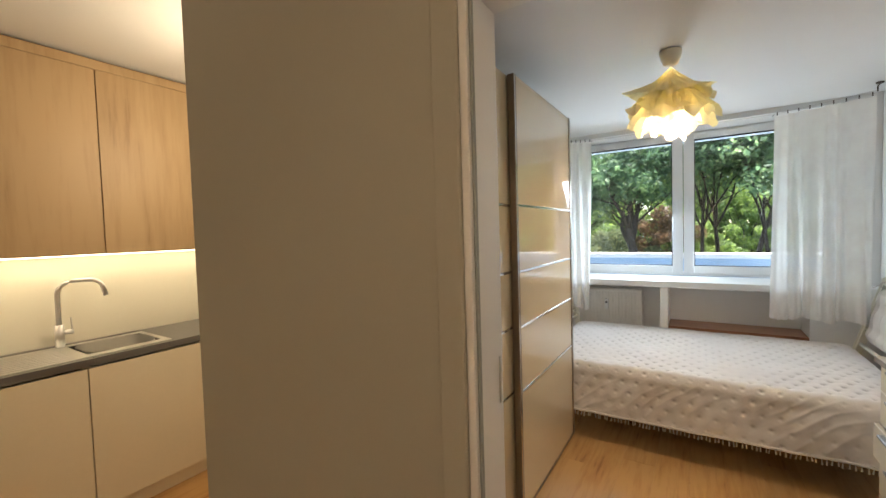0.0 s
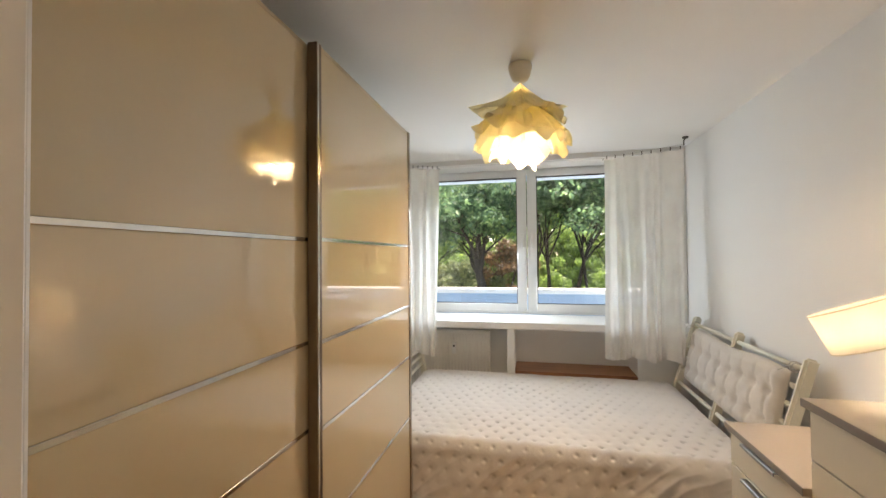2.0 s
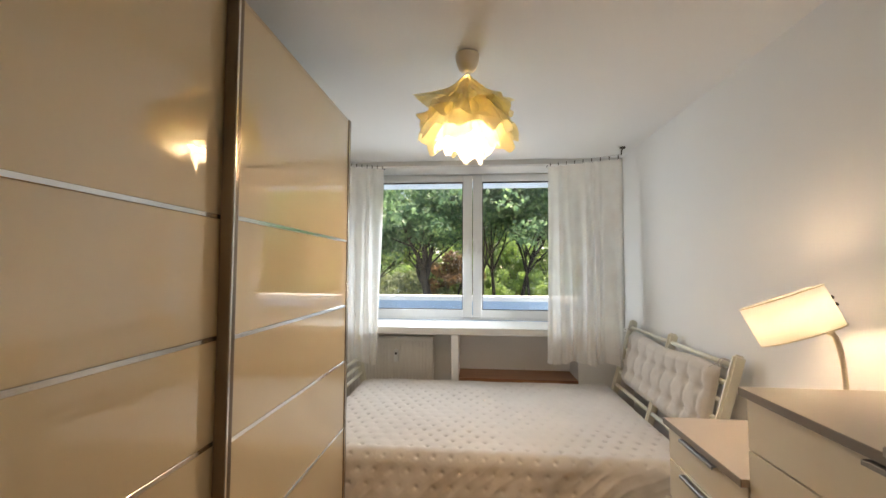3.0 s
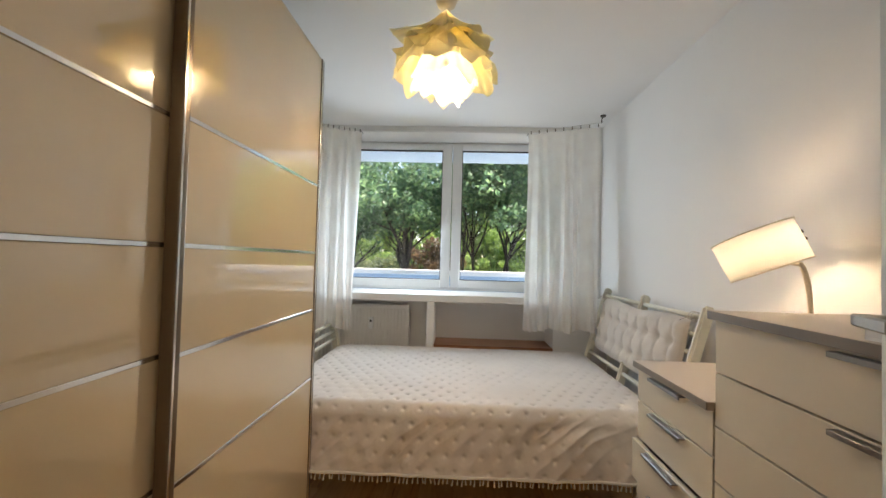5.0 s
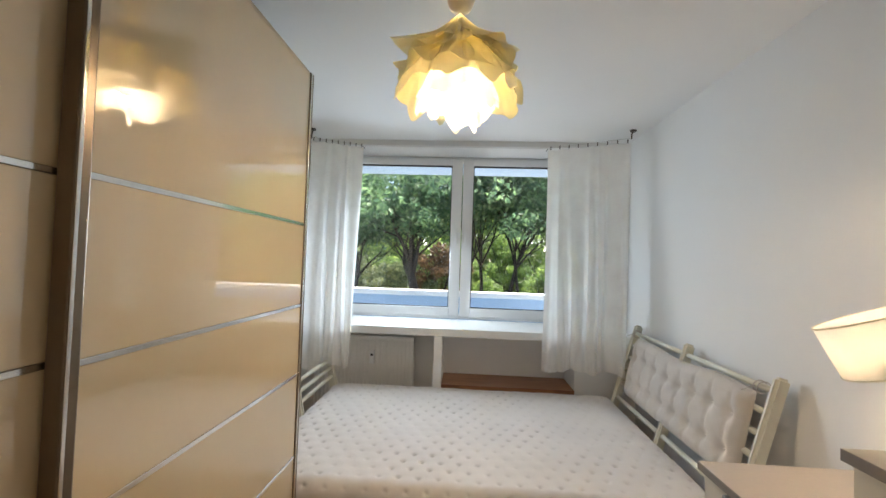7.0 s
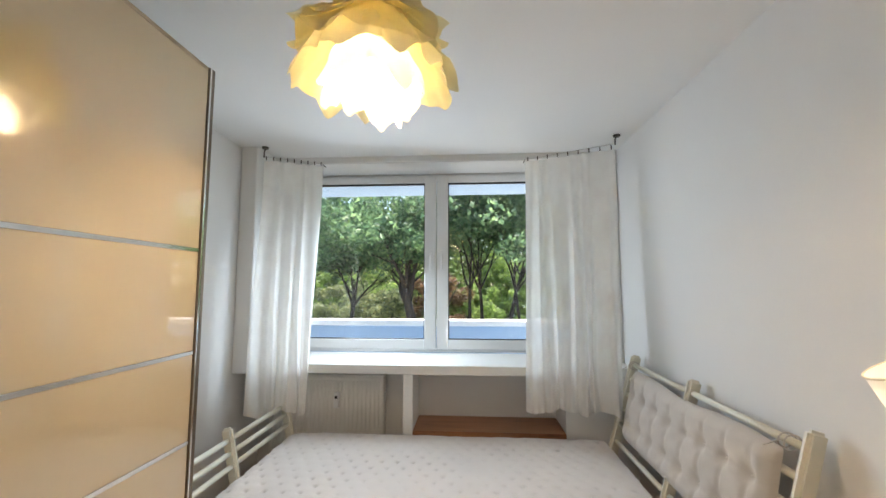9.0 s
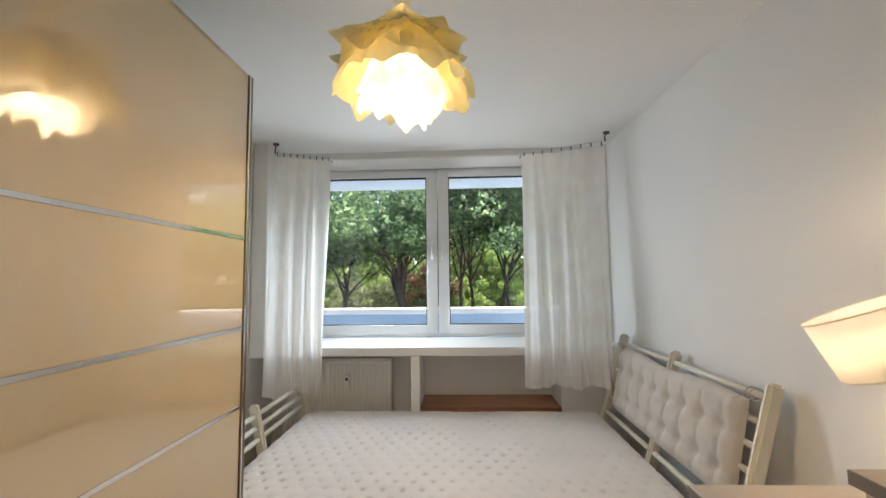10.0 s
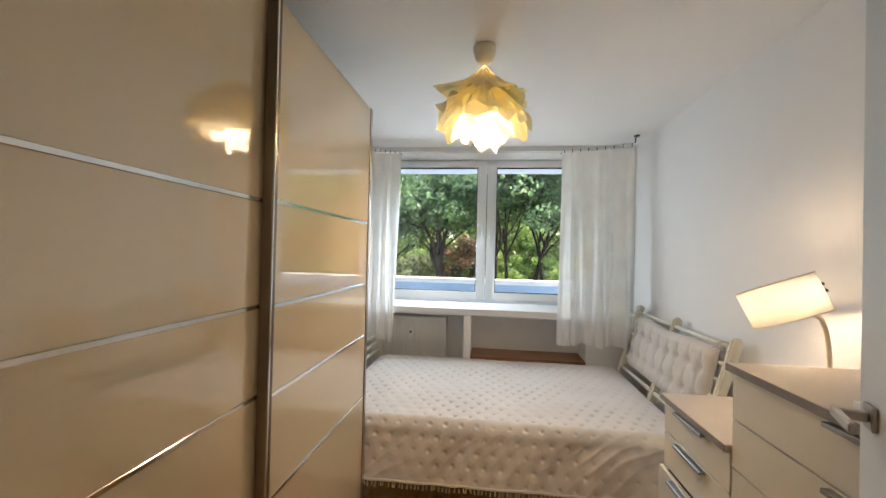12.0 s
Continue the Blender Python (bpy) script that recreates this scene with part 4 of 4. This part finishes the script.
# pale reflector hidden below the parapet, added to light the slab from below
solid("pavement", box(-60, 60, 6.42, 13.2, GROUND + 0.004, GROUND + 0.02), M_PATH, "unseen pale strip added to bounce sunlight up to the balcony", "pavement")
solid("path", box(-60, 60, 26, 28.5, GROUND + 0.004, GROUND + 0.02), M_PATH, "pale footpath beyond the trees", "path")


def leaf_cloud(centres, count, size, seed, flat=0.6):
    """Many small leaves scattered in clumps."""
    rs = np.random.RandomState(seed)
    c = np.array([q[:3] for q in centres])
    rad = np.array([q[3] for q in centres])
    pick = rs.choice(len(c), count, p=rad ** 2 / (rad ** 2).sum())
    d = rs.normal(size=(count, 3))
    d /= np.linalg.norm(d, axis=1)[:, None]
    pos = c[pick] + d * (rad[pick] * rs.uniform(0.15, 1.0, count) ** 0.45)[:, None] * np.array([1, 1, flat])
    s = size * rs.uniform(0.6, 1.5, count)
    n = rs.normal(size=(count, 3)) + np.array([0, -0.5, 0.9])
    n /= np.linalg.norm(n, axis=1)[:, None]
    a = np.cross(n, rs.normal(size=(count, 3)))
    a /= np.linalg.norm(a, axis=1)[:, None]
    b = np.cross(n, a)
    quad = np.stack([pos - a * s[:, None], pos + b * 0.48 * s[:, None] + n * 0.1 * s[:, None], pos + a * s[:, None], pos - b * 0.48 * s[:, None] + n * 0.1 * s[:, None]], 1)
    me = bpy.data.meshes.new("leaves")
    me.from_pydata(quad.reshape(-1, 3).tolist(), [], np.arange(count * 4).reshape(-1, 4).tolist())
    return me


def tree(x, y, height, girth, lean, seed, leaves, crown_low, spread_r, leaf_mat, label, size=0.085):
    rnd = random.Random(seed)
    t = thing("tree", (x, y, GROUND), label, "tree", "trees outside the window")
    bm = bmesh.new()
    tips = []

    def limb(p, d, length, r, level):
        pts, rad = [p.copy()], [r]
        n = 6
        for k in range(n):
            d = (d + Vector((rnd.uniform(-1, 1), rnd.uniform(-1, 1), rnd.uniform(-0.35, 0.55))) * (0.13 + 0.05 * level)).normalized()
            p = p + d * (length / n)
            pts.append(p.copy())
            rad.append(r * (1 - 0.62 * (k + 1) / n))
        tube(bm, pts, rad, 8 if level < 2 else 5)
        if level >= 2 and pts[-1].z > crown_low + 0.5:
            tips.append((*pts[-1], 0.5))
            tips.append((*pts[n // 2 + 1], 0.4))
        if level < 3:
            kids = (5, 4, 3)[level]
            for j in range(kids):
                s = 0.45 + 0.55 * (j + rnd.random() * 0.5) / kids if level else 0.72 + 0.28 * j / kids
                i = min(n, max(1, int(s * n)))
                a = rnd.uniform(0, 6.28) if level else j * 6.28 / kids + rnd.uniform(-0.4, 0.4)
                out = Vector((math.cos(a), math.sin(a), rnd.uniform(0.45, 1.1) if level == 0 else rnd.uniform(-0.1, 0.7)))
                limb(pts[i], (d * 0.55 + out.normalized() * 0.75).normalized(), length * rnd.uniform(0.55, 0.8), rad[i] * (0.72 if level == 0 else 0.55), level + 1)

    limb(Vector((0, 0, -0.15)), Vector((lean[0], lean[1], 1)).normalized(), crown_low, girth * 0.78, 0)
    part("trunk", bm, M_BARK, t, "dark forking trunk and limbs", True)
    spots = [q for q in tips]
    for k in range(95):
        a, rr = rnd.uniform(0, 6.28), spread_r * rnd.random() ** 0.5
        low = crown_low + 1.35 - 0.9 * (rr / spread_r) ** 2 + rnd.uniform(-0.3, 0.5)
        z = low + (height - low) * rnd.random() ** 1.15 * (1 - 0.35 * (rr / spread_r) ** 2)
        spots.append((rr * math.cos(a), rr * math.sin(a), z, rnd.uniform(0.3, 0.85)))
    ob = new("crown", leaf_cloud(spots, int(leaves * 0.8), size, seed))
    ob.data.materials.append(leaf_mat)
    ob.parent = t
    return t


GREEN = "broad green-leaved tree with dark forking trunk"
SLIM = "slim tree with several dark thin stems"
tree(-1.5, 15.0, 8.5, 0.30, (-0.06, 0.02), 3, 15000, 3.1, 4.0, M_LEAF, GREEN)
tree(-4.4, 17.0, 8.0, 0.17, (0.03, 0.0), 8, 11000, 2.7, 3.2, M_LEAF, SLIM)
tree(-6.6, 18.5, 9.0, 0.20, (0.05, 0.0), 12, 11000, 2.9, 3.4, M_LEAF, SLIM)
tree(0.15, 17.5, 8.2, 0.13, (0.05, 0.0), 17, 9000, 3.7, 3.0, M_LEAF, SLIM)
tree(0.85, 18.5, 8.4, 0.14, (-0.03, 0.0), 21, 9000, 3.7, 3.0, M_LEAF, SLIM)
tree(1.65, 18.0, 8.0, 0.15, (0.04, 0.0), 26, 9000, 3.7, 3.0, M_LEAF, SLIM)
tree(2.25, 17.5, 8.6, 0.11, (0.0, 0.02), 31, 9000, 3.7, 3.0, M_LEAF, SLIM)
tree(4.2, 16.5, 8.8, 0.16, (-0.04, 0.0), 36, 10000, 3.0, 3.3, M_LEAF, SLIM)
tree(6.8, 19.0, 9.0, 0.2, (0.0, 0.0), 39, 9000, 3.0, 3.6, M_LEAF, GREEN)
tree(-9.8, 20.0, 9.5, 0.24, (0.02, 0.0), 44, 10000, 3.0, 4.0, M_LEAF, GREEN)


def shrub(x, y, w, h, count, seed, mat, label):
    rnd = random.Random(seed)
    t = thing("shrub", (x, y, GROUND), label, "shrub", "shrubs under the trees")
    bm = bmesh.new()
    for k in range(7):
        a = rnd.uniform(0, 6.28)
        tube(bm, [(0, 0, -0.05), (0.3 * w * math.cos(a), 0.3 * w * math.sin(a), h * 0.45), (0.6 * w * math.cos(a + 0.3), 0.6 * w * math.sin(a + 0.3), h * 0.8)], [0.04, 0.025, 0.01], 5)
    part("stems", bm, M_BARK, t)
    spots = []
    for k in range(26):
        a, rr = rnd.uniform(0, 6.28), w * rnd.random() ** 0.5
        spots.append((rr * math.cos(a), rr * math.sin(a), 0.25 + (h - 0.3) * rnd.random() * (1 - 0.4 * (rr / w) ** 2), rnd.uniform(0.3, 0.6)))
    ob = new("foliage", leaf_cloud(spots, int(count * 1.5), 0.075, seed, 0.8))
    ob.data.materials.append(mat)
    ob.parent = t


shrub(-3.6, 20.5, 2.0, 2.6, 6500, 51, M_LEAF4, "pale grey-green leafy shrub")
shrub(-1.4, 22.0, 1.8, 3.3, 5500, 52, M_LEAF3, "tall reddish-leaved shrub behind the trees")
shrub(-6.6, 22.5, 2.3, 2.6, 6000, 53, M_LEAF4, "pale grey-green leafy shrub")
shrub(0.3, 24.0, 1.7, 2.4, 5000, 54, M_LEAF2, "light green leafy shrub under trees")
shrub(-2.6, 25.0, 2.6, 4.2, 8000, 55, M_LEAF2, "tall light green leafy shrub")
shrub(4.4, 23.0, 1.7, 2.2, 4500, 56, M_LEAF2, "light green leafy shrub under trees")

for k, (x, y, w, h) in enumerate([(-9.0, 27.5, 2.6, 4.6), (-5.6, 28.5, 2.4, 3.6), (-0.2, 29.5, 2.3, 3.4), (2.4, 29.0, 2.2, 4.4), (5.6, 29.5, 2.6, 4.0), (8.6, 28.0, 2.4, 3.2)]):
    shrub(x, y, w, h, 5000, 57 + k, M_LEAF2, "sunlit light green shrub beyond the footpath")

# far wood behind the path
rs = random.Random(77)
spots = [(rs.uniform(-26, 26), rs.uniform(31, 40), GROUND + 0.3 + 9.0 * rs.random() ** 1.2, rs.uniform(1.0, 2.2)) for _ in range(420)]
ob = new("far_wood", leaf_cloud(spots, 110000, 0.18, 91, 0.8))
ob.data.materials.append(M_LEAF2)
tagged(ob, "far wood of sunlit green leaves", "wood", "", "stuff")
bm = bmesh.new()
for k in range(26):
    x, y = rs.uniform(-22, 22), rs.uniform(34, 42)
    tube(bm, [(x, y, GROUND - 0.1), (x + rs.uniform(-0.3, 0.3), y, GROUND + 4), (x + rs.uniform(-0.8, 0.8), y, GROUND + 9)], [0.2, 0.15, 0.06], 6)
tagged(put("far_trunks", bm, M_BARK), "dark trunks of the far wood", "wood", "", "stuff")

# outer face of the house round the window
bm = bmesh.new()
bx(bm, -6, KW - 0.1, 5.0, 5.2, -0.9, 6.0)
bx(bm, EAST + 0.12, 6, 5.0, 5.2, -0.9, 6.0)
bx(bm, KW - 0.1, EAST + 0.12, 5.05, 5.2, CEIL + 0.14, 6.0)
bx(bm, KW - 0.1, EAST + 0.12, 5.05, 5.2, -0.9, -0.2)
solid("house_wall", bm, M_RENDER, "rendered outer wall of the house", "wall")

# ---- floor planks, laid along the bedroom ----
PW, PL = 0.192, 1.285
rnd = random.Random(14)
plank_meshes = {}


def plank_mesh(length):
    key = round(length, 3)
    if key not in plank_meshes:
        bm = box(0.0002, PW - 0.0002, 0.0002, length - 0.0002, -0.011, 0.0, bev=0.0005)
        me = bpy.data.meshes.new("plank")
        bm.to_mesh(me)
        bm.free()
        me.materials.append(M_FLOOR)
        plank_meshes[key] = me
    return plank_meshes[key]


nx = int((EAST - KW) / PW) + 1
for i in range(nx):
    x = KW + i * PW
    y = BACK - (i * 0.43 % 1.0) * PL
    while y < 4.86:
        ya, yb = max(y, BACK), min(y + PL, 4.86)
        if yb - ya > 0.05:
            ob = new("plank", plank_mesh(yb - ya))
            ob.location = (x, ya, 0)
            ob.parent = floor
        y += PL
